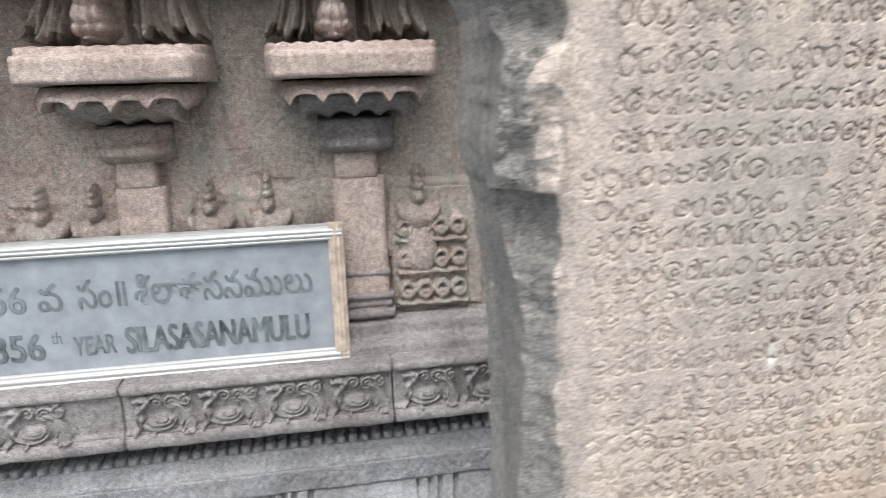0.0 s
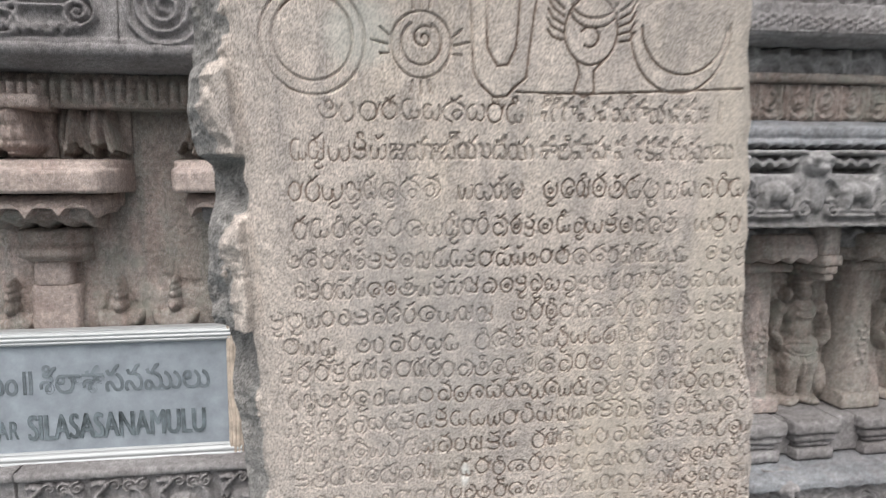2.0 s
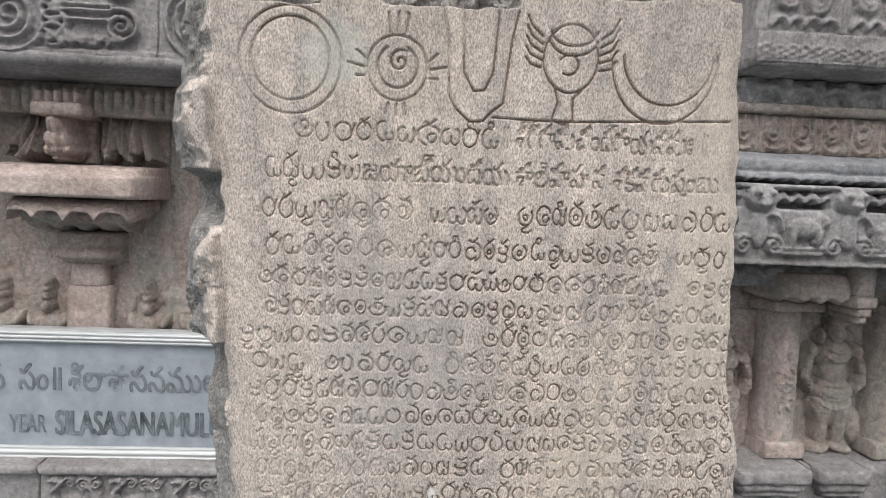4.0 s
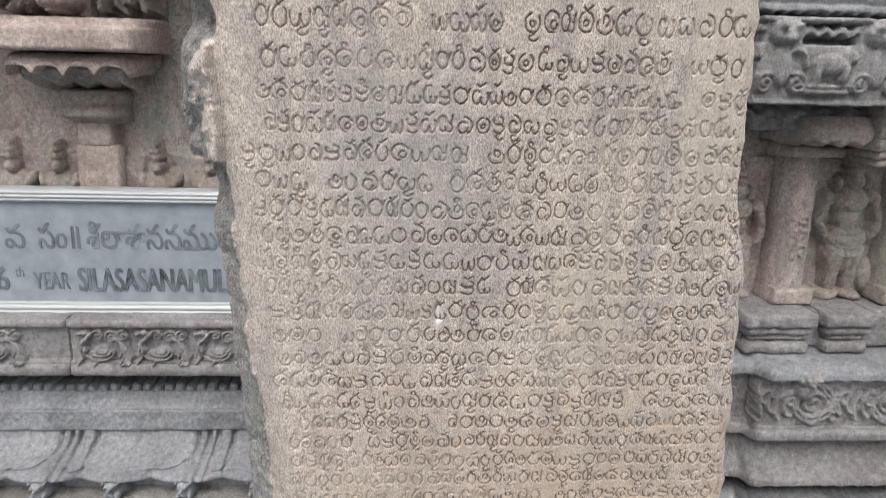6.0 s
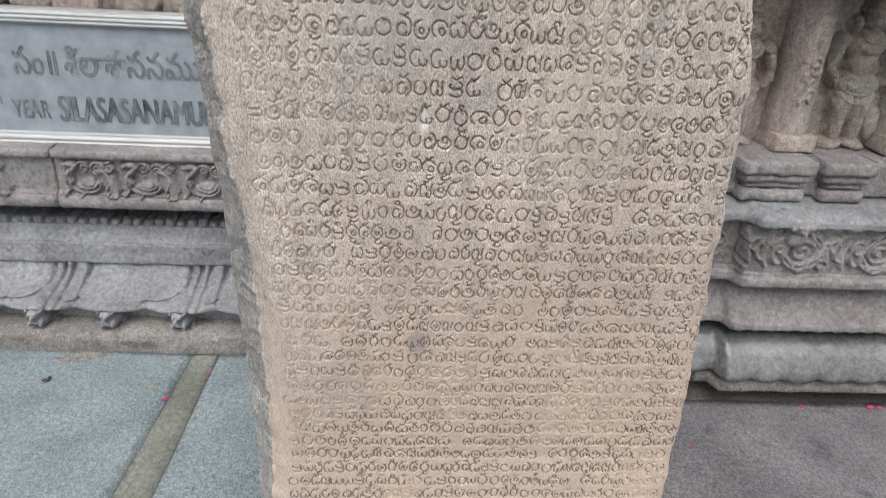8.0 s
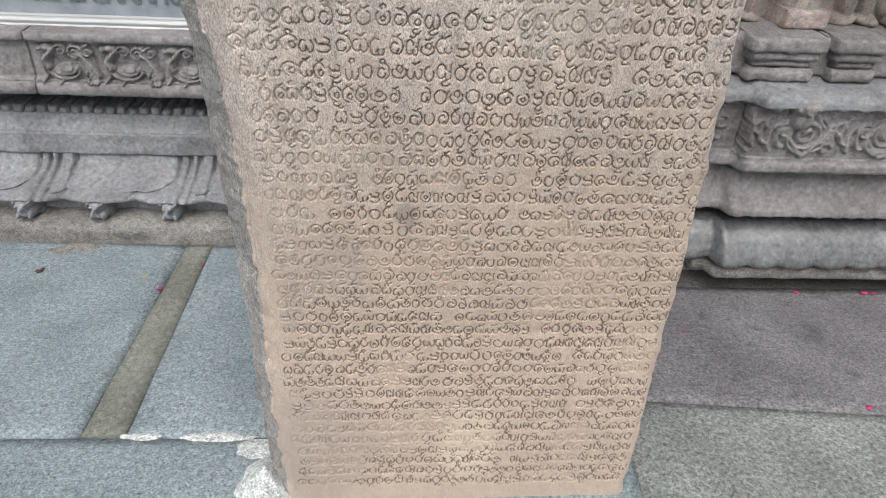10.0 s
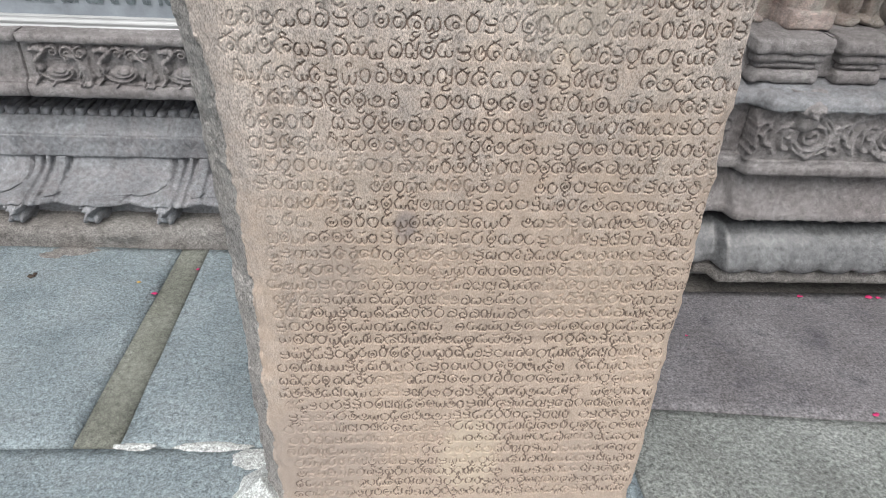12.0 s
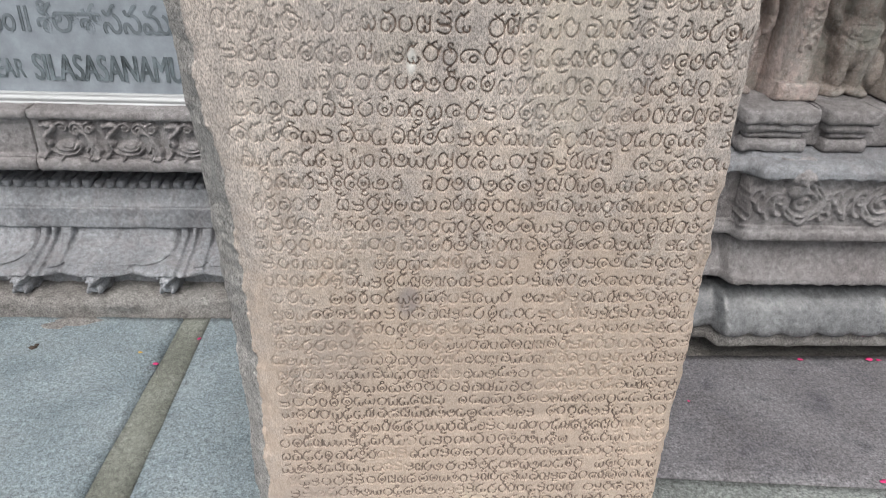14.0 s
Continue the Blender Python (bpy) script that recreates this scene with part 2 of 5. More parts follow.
REDSTONE = stone("red_brown_stone", (0.243, 0.179, 0.151), (0.402, 0.308, 0.265), (0.573, 0.451, 0.402), (0.286, 0.28, 0.243), 0.6, 0.45, 0.7, 0.9, 0.8, 200.0, (0.33, 0.341, 0.297), (0.31, 0.285, 0.255))
PALESTONE = stone("pale_pink_stone", (0.336, 0.246, 0.212), (0.471, 0.369, 0.32), (0.596, 0.48, 0.423), (0.248, 0.185, 0.157), 0.4, 0.25, 0.6, 0.9, 0.6, 240.0)
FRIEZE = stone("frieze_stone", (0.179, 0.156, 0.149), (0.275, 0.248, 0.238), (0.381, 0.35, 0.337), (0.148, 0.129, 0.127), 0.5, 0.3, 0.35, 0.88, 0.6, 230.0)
GREYSTONE = stone("grey_stone", (0.166, 0.162, 0.165), (0.244, 0.241, 0.246), (0.324, 0.325, 0.331), (0.175, 0.139, 0.134), 0.4, 0.25, 0.25, 0.72, 0.35, 260.0)
WORNSTONE = stone("hand_worn_stone", (0.088, 0.0864, 0.0864), (0.136, 0.132, 0.132), (0.2, 0.196, 0.192), (0.056, 0.0528, 0.0528), 0.5, 0.2, 0.3, 0.16, 0.28, 260.0, gloss=1.0)
PLINTH = stone("plinth_stone", (0.175, 0.155, 0.14), (0.255, 0.23, 0.21), (0.335, 0.31, 0.285), (0.11, 0.095, 0.085), 0.65, 0.1, 0.3, 0.85, 0.7, 120.0)
# dark brown for the carved lines: part dirt, part groove shade painted as colour
GRIME_AND_SHADE = plain("dirt_and_shade_in_carving", (0.23, 0.18, 0.15), 0.95, 0.0, 0.5, 160.0, 0.3)
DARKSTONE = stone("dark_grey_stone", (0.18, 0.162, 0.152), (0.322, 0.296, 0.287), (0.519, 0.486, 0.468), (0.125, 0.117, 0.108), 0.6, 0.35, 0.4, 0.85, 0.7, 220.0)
SLAB = stone("blue_grey_slab", (0.175, 0.205, 0.214), (0.236, 0.271, 0.28), (0.297, 0.332, 0.338), (0.158, 0.175, 0.178), 0.6, 0.0, 0.8, 0.62, 0.5, 85.0, mottle=1.1)
SLAB_DARK = stone("purple_grey_slab", (0.134, 0.122, 0.123), (0.185, 0.17, 0.172), (0.244, 0.227, 0.226), (0.0714, 0.0672, 0.0765), 0.8, 0.0, 0.4, 0.7, 0.5, 80.0, mottle=1.1)
SLAB_ROUGH = stone("rough_grey_slab", (0.205, 0.205, 0.188), (0.284, 0.291, 0.268), (0.388, 0.392, 0.365), (0.149, 0.154, 0.136), 0.4, 0.0, 0.8, 0.8, 0.9, 60.0, mottle=1.2)
SLAB_STRIP = stone("mossy_strip_stone", (0.173, 0.173, 0.141), (0.232, 0.232, 0.194), (0.302, 0.302, 0.259), (0.119, 0.119, 0.0864), 0.5, 0.0, 0.4, 0.85, 0.7, 170.0)
EARTH = stone("joint_earth", (0.09, 0.08, 0.07), (0.14, 0.125, 0.11), (0.2, 0.18, 0.16), (0.06, 0.055, 0.05), 0.5, 0.0, 0.3, 0.95, 0.8, 120.0)
MORTAR = stone("white_lime", (0.45, 0.45, 0.43), (0.6, 0.6, 0.57), (0.72, 0.72, 0.69), (0.3, 0.3, 0.29), 0.5, 0.0, 0.2, 0.9, 0.7, 120.0)
BOARD = plain("grey_board_paint", (0.27, 0.3, 0.335), 0.38, 0.0, 0.22, 14.0, 0.08)
LETTER = plain("dark_letter_paint", (0.125, 0.15, 0.165), 0.4, 0.0, 0.75, 18.0, 0.1)
FADED = plain("faded_letter_paint", (0.16, 0.185, 0.205), 0.4, 0.0, 0.4, 22.0, 0.1)
FRAME = plain("brushed_frame_metal", (0.42, 0.435, 0.445), 0.4, 0.15, 0.18, 6.0, 0.12, (1, 1, 26))
RUST = plain("brown_stained_frame", (0.5, 0.42, 0.35), 0.5, 0.0, 0.4, 24.0, 0.2)
PETAL = plain("pink_petal", (0.6, 0.03, 0.16), 0.6, 0.0, 0.2)
YELLOW = plain("yellow_petal", (0.55, 0.33, 0.05), 0.6, 0.0, 0.2)
LEAF = plain("dry_leaf", (0.06, 0.045, 0.035), 0.8, 0.0, 0.3)


# ---- ground and floor bed ----
ground = moulding("ground", [(-60.0, -0.03), (60.0, -0.03)], -60, 60, 60.0, EARTH, step=6.0, amp=0.0)
tagged(ground, "dark earth bed under the paving slabs", "ground", kind="structure")
floor = moulding("floor", [(-3.0, -0.016), (2.3, -0.016)], -3.2, 4.2, 2.3, EARTH, step=0.15, amp=0.002)
tagged(floor, "temple court paved with grey stone slabs", "floor", kind="structure")

# ---- left wall of the temple base ----
LX0, LX1 = -1.5, 1.47
wall_left = block("wall_left", LX0, LX1, 2.12, 2.6, 0.0, 3.0, REDSTONE, step=0.045, amp=0.013, bevel=0.004)
tagged(wall_left, "weathered red-brown carved temple wall with mouldings", "wall", kind="structure")


def plinth_shape(P):
    P[..., 1] += 0.012 * vnoise(P[..., 0] * 9, P[..., 2] * 20, 3.3)
    return P


moulding("plinth", [(1.755, -0.03), (1.755, 0.045), (1.765, 0.062), (1.79, 0.068), (1.9, 0.072)], LX0, LX1, 2.2, PLINTH, wall_left, "rough worn brown plinth course", amp=0.006, shape=plinth_shape)
moulding("recess", [(1.86, 0.06), (1.86, 0.12)], LX0, LX1, 2.2, GREYSTONE, wall_left, amp=0.0045)
LEG0, PITCH = -0.317, 0.2265


def drape(P):
    """Cloth-like swags between the small supports, with bundled straps over every second one."""
    x, z = P[..., 0], P[..., 2]
    u = (x - LEG0) / PITCH
    f = u - np.round(u)
    peak = np.exp(-(np.abs(f) / 0.17) ** 1.3)
    low = smooth(0.20, 0.13, z)
    P[..., 1] -= low * (0.012 - 0.034 * (np.abs(f) * 2) ** 2)
    P[..., 2] += smooth(0.175, 0.12, z) * (0.02 * peak)
    P[..., 1] -= 0.02 * peak * smooth(0.185, 0.135, z)
    P[..., 1] += 0.014 * smooth(0.006, 0.0, np.abs(z - 0.142 - 0.026 * peak))
    # straps
    w = (x - (LEG0 + PITCH)) / (2 * PITCH)
    s = (w - np.floor(w)) * 2 * PITCH
    for c in (0.005, 0.045, 0.075, 0.125):
        bend = c - (0.15 * smooth(0.172, 0.132, z) ** 1.5 if c < 0.03 else 0.012 * smooth(0.22, 0.13, z))
        d = np.abs(s - (bend % (2 * PITCH)))
        P[..., 1] += 0.026 * smooth(0.011, 0.003, d) * smooth(0.13, 0.145, z)
    rim = (s > 0.05) & (s < 0.12)
    P[..., 1] -= 0.01 * rim * smooth(0.13, 0.15, z)
    return P


moulding("lotus_course", [(1.87, 0.118), (1.81, 0.12), (1.795, 0.126), (1.797, 0.136), (1.82, 0.147), (1.865, 0.158), (1.91, 0.176), (1.938, 0.2), (1.95, 0.228)], LX0, LX1, 2.2, GREYSTONE, wall_left, "grey rounded moulding carved like draped cloth", step=0.005, xstep=0.0035, amp=0.0035, shape=drape)
for k in range(-4, 6):
    cx = LEG0 + PITCH * k
    relief("support_head", cx - 0.031, cx + 0.031, 0.062, 0.15, 1.825, 1.9, GREYSTONE, wall_left, step=0.003,
           bodies=[(cx, 0.124, 0.026, 0.022, 0.070, 0), (cx, 0.094, 0.03, 0.026, 0.058, 0), (cx - 0.023, 0.134, 0.008, 0.009, 0.062, 0), (cx + 0.023, 0.134, 0.008, 0.009, 0.062, 0), (cx - 0.011, 0.129, 0.007, 0.006, 0.078, 0), (cx + 0.011, 0.129, 0.007, 0.006, 0.078, 0),
                   (cx, 0.118, 0.009, 0.009, 0.083, 0), (cx, 0.107, 0.016, 0.005, 0.072, 0), (cx - 0.018, 0.088, 0.009, 0.017, 0.066, 0), (cx + 0.018, 0.088, 0.009, 0.017, 0.066, 0)], amp=0.0012, seed=k * 1.7)


def chevrons(X, Z, H):
    u = (X / 0.05) % 1.0
    d = np.abs(Z - (0.252 + 0.036 * np.abs(u - 0.5) * 2))
    return H - 0.004 * smooth(0.007, 0.002, d)


relief("chevron_band", LX0, LX1, 0.228, 0.302, 1.94, 2.2, GREYSTONE, wall_left, "grey band with worn zigzag carving", step=0.006, extra=chevrons, amp=0.004)
moulding("sloping_course", [(1.942, 0.298), (1.952, 0.306), (1.965, 0.326), (1.974, 0.346), (1.976, 0.352), (1.995, 0.356), (2.1, 0.358), (2.1, 0.46)], LX0, LX1, 2.2, GREYSTONE, wall_left, "plain grey sloping course", amp=0.0045)
for k in range(int((LX1 - LX0) / 0.036)):
    x = LX0 + 0.018 + 0.036 * k
    if x > 0.75:
        break
    block("dentil", x - 0.012, x + 0.012, 1.975, 2.11, 0.352, 0.374 + 0.004 * math.sin(k * 2.1), GREYSTONE, wall_left, step=0.012, amp=0.002, bevel=0.004, seed=k)


def swan(cx):
    """A carved goose among curled foliage, as raised lines."""
    z = 0.54
    b = [arc(cx - 0.02, z - 0.018, 0.045, 0.026, 165, 385, 12), arc(cx - 0.015, z - 0.016, 0.03, 0.014, 170, 370, 9), arc(cx - 0.01, z - 0.012, 0.016, 0.008, 150, 390, 7),
         [(cx - 0.06, z - 0.008), (cx - 0.068, z + 0.012), (cx - 0.056, z + 0.028), (cx - 0.046, z + 0.04), (cx - 0.054, z + 0.055), (cx - 0.072, z + 0.052), (cx - 0.084, z + 0.042)]]
    for q in range(5):
        b.append(arc(cx + 0.026, z - 0.04 + 0.009 * q, 0.05 - 0.006 * q, 0.066 - 0.007 * q, -55, 75 + 8 * q, 8))
    b += [spiral(cx + 0.02, z + 0.036, 0.022, 1.7, 0.5), spiral(cx - 0.02, z + 0.042, 0.017, 1.4, 2.5, -1), spiral(cx + 0.058, z + 0.04, 0.018, 1.5, 1.5), spiral(cx + 0.07, z - 0.035, 0.016, 1.4, 4.0, -1),
          [(cx - 0.085, z - 0.05), (cx - 0.07, z - 0.035), (cx - 0.08, z - 0.01)], [(cx - 0.03, z - 0.05), (cx - 0.035, z - 0.058)]]
    return b


def goose_bodies(cx):
    z = 0.545
    neck = [(cx - 0.058 - 0.016 * math.sin(q * 0.75 + 0.4), z - 0.014 + 0.0105 * q, 0.0085, 0.011, 0.03, 0) for q in range(6)]
    return neck + [(cx - 0.022, z - 0.026, 0.042, 0.02, 0.02, 14), (cx - 0.058, z + 0.046, 0.016, 0.011, 0.03, 0), (cx - 0.078, z + 0.043, 0.014, 0.006, 0.026, -15),
                   (cx + 0.045, z + 0.006, 0.03, 0.052, 0.012, 0)]


def goose_field(X, Z, H):
    """The carved field lies sunk between a plain upper and lower border."""
    inside = smooth(0.49, 0.494, Z) * smooth(0.608, 0.603, Z)
    return H - 0.014 * inside


# carved geese frieze in separate blocks
fx = [-1.5, -0.98, -0.462, 0.3, 0.95, LX1]
for a, b in zip(fx, fx[1:]):
    lines, bods = [], []
    n = max(1, int((b - a - 0.02) / 0.178))
    for k in range(n):
        c = a + 0.115 + 0.184 * k
        lines += swan(c)
        bods += goose_bodies(c)
    ob = relief("frieze_block", a + 0.0025, b - 0.0025, 0.482, 0.612, 1.908, 2.2, FRIEZE, wall_left, "grey-brown frieze block carved with geese and scrolls", step=0.0035, lines=lines, width=0.0046, height=0.024, bodies=bods, extra=goose_field, amp=0.0025, seed=a)
    block("frieze_fillet", a + 0.002, b - 0.002, 1.89, 2.2, 0.445, 0.484, FRIEZE, wall_left, step=0.01, amp=0.004, bevel=0.008, seed=a)
    block("frieze_ledge", a + 0.002, b - 0.002, 1.896, 2.2, 0.608, 0.634, FRIEZE, wall_left, step=0.01, amp=0.004, bevel=0.006, seed=a + 3)

moulding("base_course", [(1.98, 0.625), (1.985, 0.66), (2.03, 0.672), (2.035, 0.715), (2.07, 0.725), (2.13, 0.73)], LX0, LX1, 2.2, FRIEZE, wall_left, "grey-brown stepped course under the pilasters", amp=0.004)
def weathered(X, Z, H):
    """Uneven face with a broken ledge, cracks and lost patches."""
    H = H + 0.012 * fbm(X, 1.3, Z, 6.0, 4) + 0.004 * fbm(X, 4.1, Z, 40.0, 3)
    ledge = 1.142 + 0.012 * vnoise(X * 5.0, 0.4, 0.8) + 0.004 * vnoise(X * 30.0, 0.4, 0.8)
    H = H + 0.02 * smooth(0.012, -0.01, Z - ledge) * smooth(-0.6, 0.1, fbm(X, 3.3, Z, 8.0, 2))
    crack = np.minimum(np.abs(Z - (1.235 - 0.28 * (X + 0.2) + 0.02 * vnoise(X * 14, 0.2, 0.1))) + 10 * ((X < -0.22) | (X > 0.05)), np.abs(X - (-0.135 + 0.02 * vnoise(Z * 9, 0.6, 0.2))) + 10 * (Z > 1.5) + 10 * (Z < 1.19))
    H = H - 0.012 * smooth(0.007, 0.002, crack)
    lost = fbm(X, 7.7, Z, 9.0, 4)
    return H - 0.012 * smooth(0.3, 0.42, lost)


relief("weathered_face", -1.1, 0.72, 0.72, 1.575, 2.116, 2.2, REDSTONE, wall_left, "uneven red-brown wall face with cracks and a broken ledge", step=0.0055, extra=weathered, amp=0.002)


def scallop(P, z_low, z_high, pitch, x_mid, deep):
    u = ((P[..., 0] - x_mid) / pitch) % 1.0
    w = np.abs(np.sin(np.pi * u))
    P[..., 2] += deep * w * smooth(z_high, z_low, P[..., 2])
    return P


def pilaster(xc, half, carved):
    """A wall pilaster with neck, flared capital, leafy fringe and projecting abacus block."""
    x0, x1 = xc - half, xc + half
    m = REDSTONE if not carved else FRIEZE
    base = new("pilaster")
    base.parent = wall_left
    block("shaft", x0, x1, 2.05, 2.16, 0.72, 1.165, PALESTONE, base, amp=0.006, bevel=0.01, seed=xc)
    block("neck", x0 + 0.012, x1 - 0.02, 2.055, 2.16, 1.163, 1.242, PALESTONE, base, amp=0.006, bevel=0.008, seed=xc + 1)
    for k, (g, y, a, b) in enumerate([(0.016, 2.035, 0.73, 0.758), (0.008, 2.043, 0.762, 0.785), (0.014, 2.037, 0.789, 0.81), (0.006, 2.045, 0.86, 0.88)]):
        block("ring", x0 - g, x1 + g, y, 2.16, a, b, m, base, step=0.008, amp=0.003, bevel=0.007, seed=xc + k)

    def flare(P):
        e = np.abs(P[..., 0] - xc)
        P[..., 1] += np.clip(e - half * 0.75, 0, 1) * 1.0
        if carved:
            P[..., 1] += 0.006 * np.cos((P[..., 0] - xc) / 0.03 * 6.283) * smooth(1.27, 1.3, P[..., 2])
        return P
    cw = half + 0.034
    moulding("capital", [(2.09, 1.232), (2.07, 1.238), (2.05, 1.244), (2.02, 1.252), (2.006, 1.262), (2.006, 1.28), (2.03, 1.293), (2.02, 1.31), (2.03, 1.335), (2.06, 1.342)], xc - cw, xc + cw, 2.16, m, base, step=0.007, amp=0.005, shape=flare)
    fw = 0.2

    def fringe(P):
        e = np.abs(P[..., 0] - xc)
        P[..., 1] += np.clip(e - fw * 0.78, 0, 1) * 1.6
        u = ((P[..., 0] - xc) / 0.088) % 1.0
        P[..., 2] += 0.042 * np.abs(np.sin(np.pi * u)) ** 0.8 * smooth(1.41, 1.382, P[..., 2])
        return P
    moulding("leaf_fringe", [(1.99, 1.386), (1.91, 1.378), (1.882, 1.38), (1.884, 1.41), (1.9, 1.43), (1.93, 1.447), (2.0, 1.45)], xc - fw, xc + fw, 2.15, PALESTONE, base, "pale scalloped leaf fringe under the block", step=0.006, xstep=0.006, amp=0.0035, shape=fringe)
    moulding("under_fringe", [(2.1, 1.335), (2.0, 1.35), (1.96, 1.37), (1.94, 1.4), (1.96, 1.45)], xc - 0.15, xc + 0.15, 2.15, m, base, step=0.008, amp=0.005, shape=lambda P: scallop(P, 1.33, 1.4, 0.07, xc, 0.02))

    def chamfer(P):
        e = np.abs(P[..., 0] - xc)
        P[..., 1] += np.clip(e - 0.208, 0, 1) * 3.6
        P[..., 2] += 0.008 * np.abs(np.sin((P[..., 0] - xc) / 0.04 * 3.1416)) * smooth(1.528, 1.535, P[..., 2])
        return P
    moulding("abacus_block", [(2.05, 1.452), (1.862, 1.452), (1.85, 1.458), (1.848, 1.512), (1.858, 1.52), (1.885, 1.524), (1.89, 1.536), (1.93, 1.54), (2.05, 1.545)], xc - 0.234, xc + 0.234, 2.15, PALESTONE, base, "pale pink projecting stone block", step=0.008, amp=0.0025, shape=chamfer)
    return base


pilaster(-0.376, 0.068, False)
pilaster(0.24, 0.076, True)
pilaster(-0.99, 0.07, True)

# bracket carvings, petals and cornice above the blocks
for xc in (-0.99, -0.376, 0.24):
    br = new("bracket")
    br.parent = wall_left
    relief("tassel", xc - 0.1, xc + 0.02, 1.555, 1.7, 2.06, 2.14, PALESTONE, br, step=0.004, bodies=[(xc - 0.045, 1.592, 0.054, 0.03, 0.14, 0), (xc - 0.045, 1.62, 0.046, 0.05, 0.15, 0), (xc - 0.045, 1.67, 0.032, 0.07, 0.155, 0), (xc - 0.045, 1.566, 0.03, 0.012, 0.13, 0)], lines=[[(xc - 0.045 + d, 1.68), (xc - 0.045 + d * 1.9, 1.58)] for d in (-0.02, -0.007, 0.007, 0.02)], width=0.005, height=0.012, on_bodies=True, amp=0.004, seed=xc)
    block("tassel_top", xc - 0.1, xc + 0.045, 1.895, 2.14, 1.69, 1.728, PALESTONE, br, amp=0.004, seed=xc)
    for q in range(5):
        block("tooth", xc - 0.092 + 0.027 * q, xc - 0.076 + 0.027 * q, 1.905, 2.14, 1.726, 1.762, PALESTONE, br, step=0.008, amp=0.003, bevel=0.004, seed=xc + q)

    def ruffle(X, Z, H, xc=xc):
        """Bundled cloth-like leaves that hang and flare out over the block."""
        out = np.zeros_like(X)
        for c, w, lean, q in ((xc + 0.075, 0.05, 0.25, 0.4), (xc + 0.15, 0.058, 0.45, 1.9), (xc - 0.165, 0.06, -0.45, 3.1), (xc - 0.12, 0.03, -0.2, 5.0)):
            drop = (1.705 - Z) / 0.13
            u = (X - c - lean * 0.06 * drop ** 2) / (w * (0.62 + 0.42 * drop))
            edge = 1.578 + 0.014 * np.sin(u * 5.0 + q) + 0.008 * np.sin(u * 13.0)
            fold = 0.72 + 0.2 * np.sin(u * 7.5 + q + 2.0 * drop) + 0.1 * np.sin(u * 19.0 + q)
            out = np.maximum(out, (0.07 + 0.07 * drop) * fold * np.sqrt(np.clip(1 - u ** 2, 0, 1)) * smooth(edge - 0.004, edge + 0.004, Z))
        return np.maximum(H, out)
    relief("leaf_spray", xc - 0.235, xc + 0.235, 1.55, 1.705, 2.1, 2.16, REDSTONE, br, step=0.0038, extra=ruffle, amp=0.004, seed=xc)


def flutes(X, Z, H):
    return H + 0.026 * np.abs(np.sin(X / 0.03 * 3.1416)) ** 0.6 * smooth(1.705, 1.72, Z) * smooth(1.79, 1.77, Z)


relief("petal_course", LX0, LX1, 1.7, 1.8, 1.985, 2.2, REDSTONE, wall_left, "dark red-brown course of upright lotus petals", step=0.006, extra=flutes, amp=0.004)
moulding("cornice_soffit", [(2.05, 1.795), (1.9, 1.8), (1.8, 1.82), (1.792, 1.832), (1.792, 1.85)], LX0, LX1, 2.2, FRIEZE, wall_left, amp=0.004)


def upper_lines(a, b):
    out = []
    c = a + 0.13
    while c < b:
        out += [spiral(c, 1.95, 0.085, 2.6, 0.8), arc(c, 1.95, 0.1, 0.1, 30, 330, 22)]
        for q in range(6):
            out.append(arc(c + 0.12, 1.9 + 0.035 * (q % 4), 0.035, 0.03, 60 * q, 60 * q + 200, 8))
        out += [[(c + 0.12, z), (c + 0.27, z)] for z in (1.945, 1.97, 1.985, 2.03)]
        out += [spiral(c + 0.3, 1.93, 0.05, 2.0, 2.0, -1), spiral(c + 0.3, 2.04, 0.045, 2.0, 1.0)]
        for q in range(7):
            out.append(spiral(c + 0.11 + 0.03 * q, 1.89, 0.014, 1.0, q))
        c += 0.44
    return out


for a, b in ((-1.5, -0.6), (-0.6, -0.085), (-0.08, 0.62), (0.625, LX1)):
    relief("upper_frieze_block", a, b, 1.848, 2.12, 1.81, 2.2, FRIEZE, wall_left, "grey-brown frieze block with spiral scroll medallions", step=0.005, lines=upper_lines(a - (0.01 if a > -1 else 0.0), b), width=0.007, height=0.022, amp=0.004, rim=0.02, seed=a)
block("top_course", LX0, LX1, 1.84, 2.2, 2.12, 2.3, DARKSTONE, wall_left, "dark weathered stone course", step=0.02, amp=0.008)


# small crowned figures that look out over the board
def bust(xc, zc, y, s=1.0):
    parts = [(xc, zc + 0.02 * s, 0.062 * s, 0.05 * s, 0.05, 0), (xc, zc + 0.075 * s, 0.022 * s, 0.027 * s, 0.06, 0), (xc, zc + 0.105 * s, 0.02 * s, 0.018 * s, 0.056, 0), (xc, zc + 0.123 * s, 0.016 * s, 0.016 * s, 0.052, 0),
             (xc, zc + 0.14 * s, 0.011 * s, 0.016 * s, 0.047, 0), (xc - 0.045 * s, zc + 0.03 * s, 0.02 * s, 0.035 * s, 0.045, 20), (xc + 0.045 * s, zc + 0.03 * s, 0.02 * s, 0.035 * s, 0.045, -20), (xc, zc - 0.08, 0.06 * s, 0.11, 0.05, 0)]
    ob = relief("statue", xc - 0.07 * s, xc + 0.07 * s, zc - 0.2, zc + 0.162 * s, y, y + 0.03, REDSTONE, step=0.0042, bodies=[(*b[:4], b[4] + 0.035, b[5]) for b in parts], amp=0.003, seed=xc * 3)
    return tagged(ob, "small weathered stone wall figure with tall tiered crown", "statue", group="small wall figures")


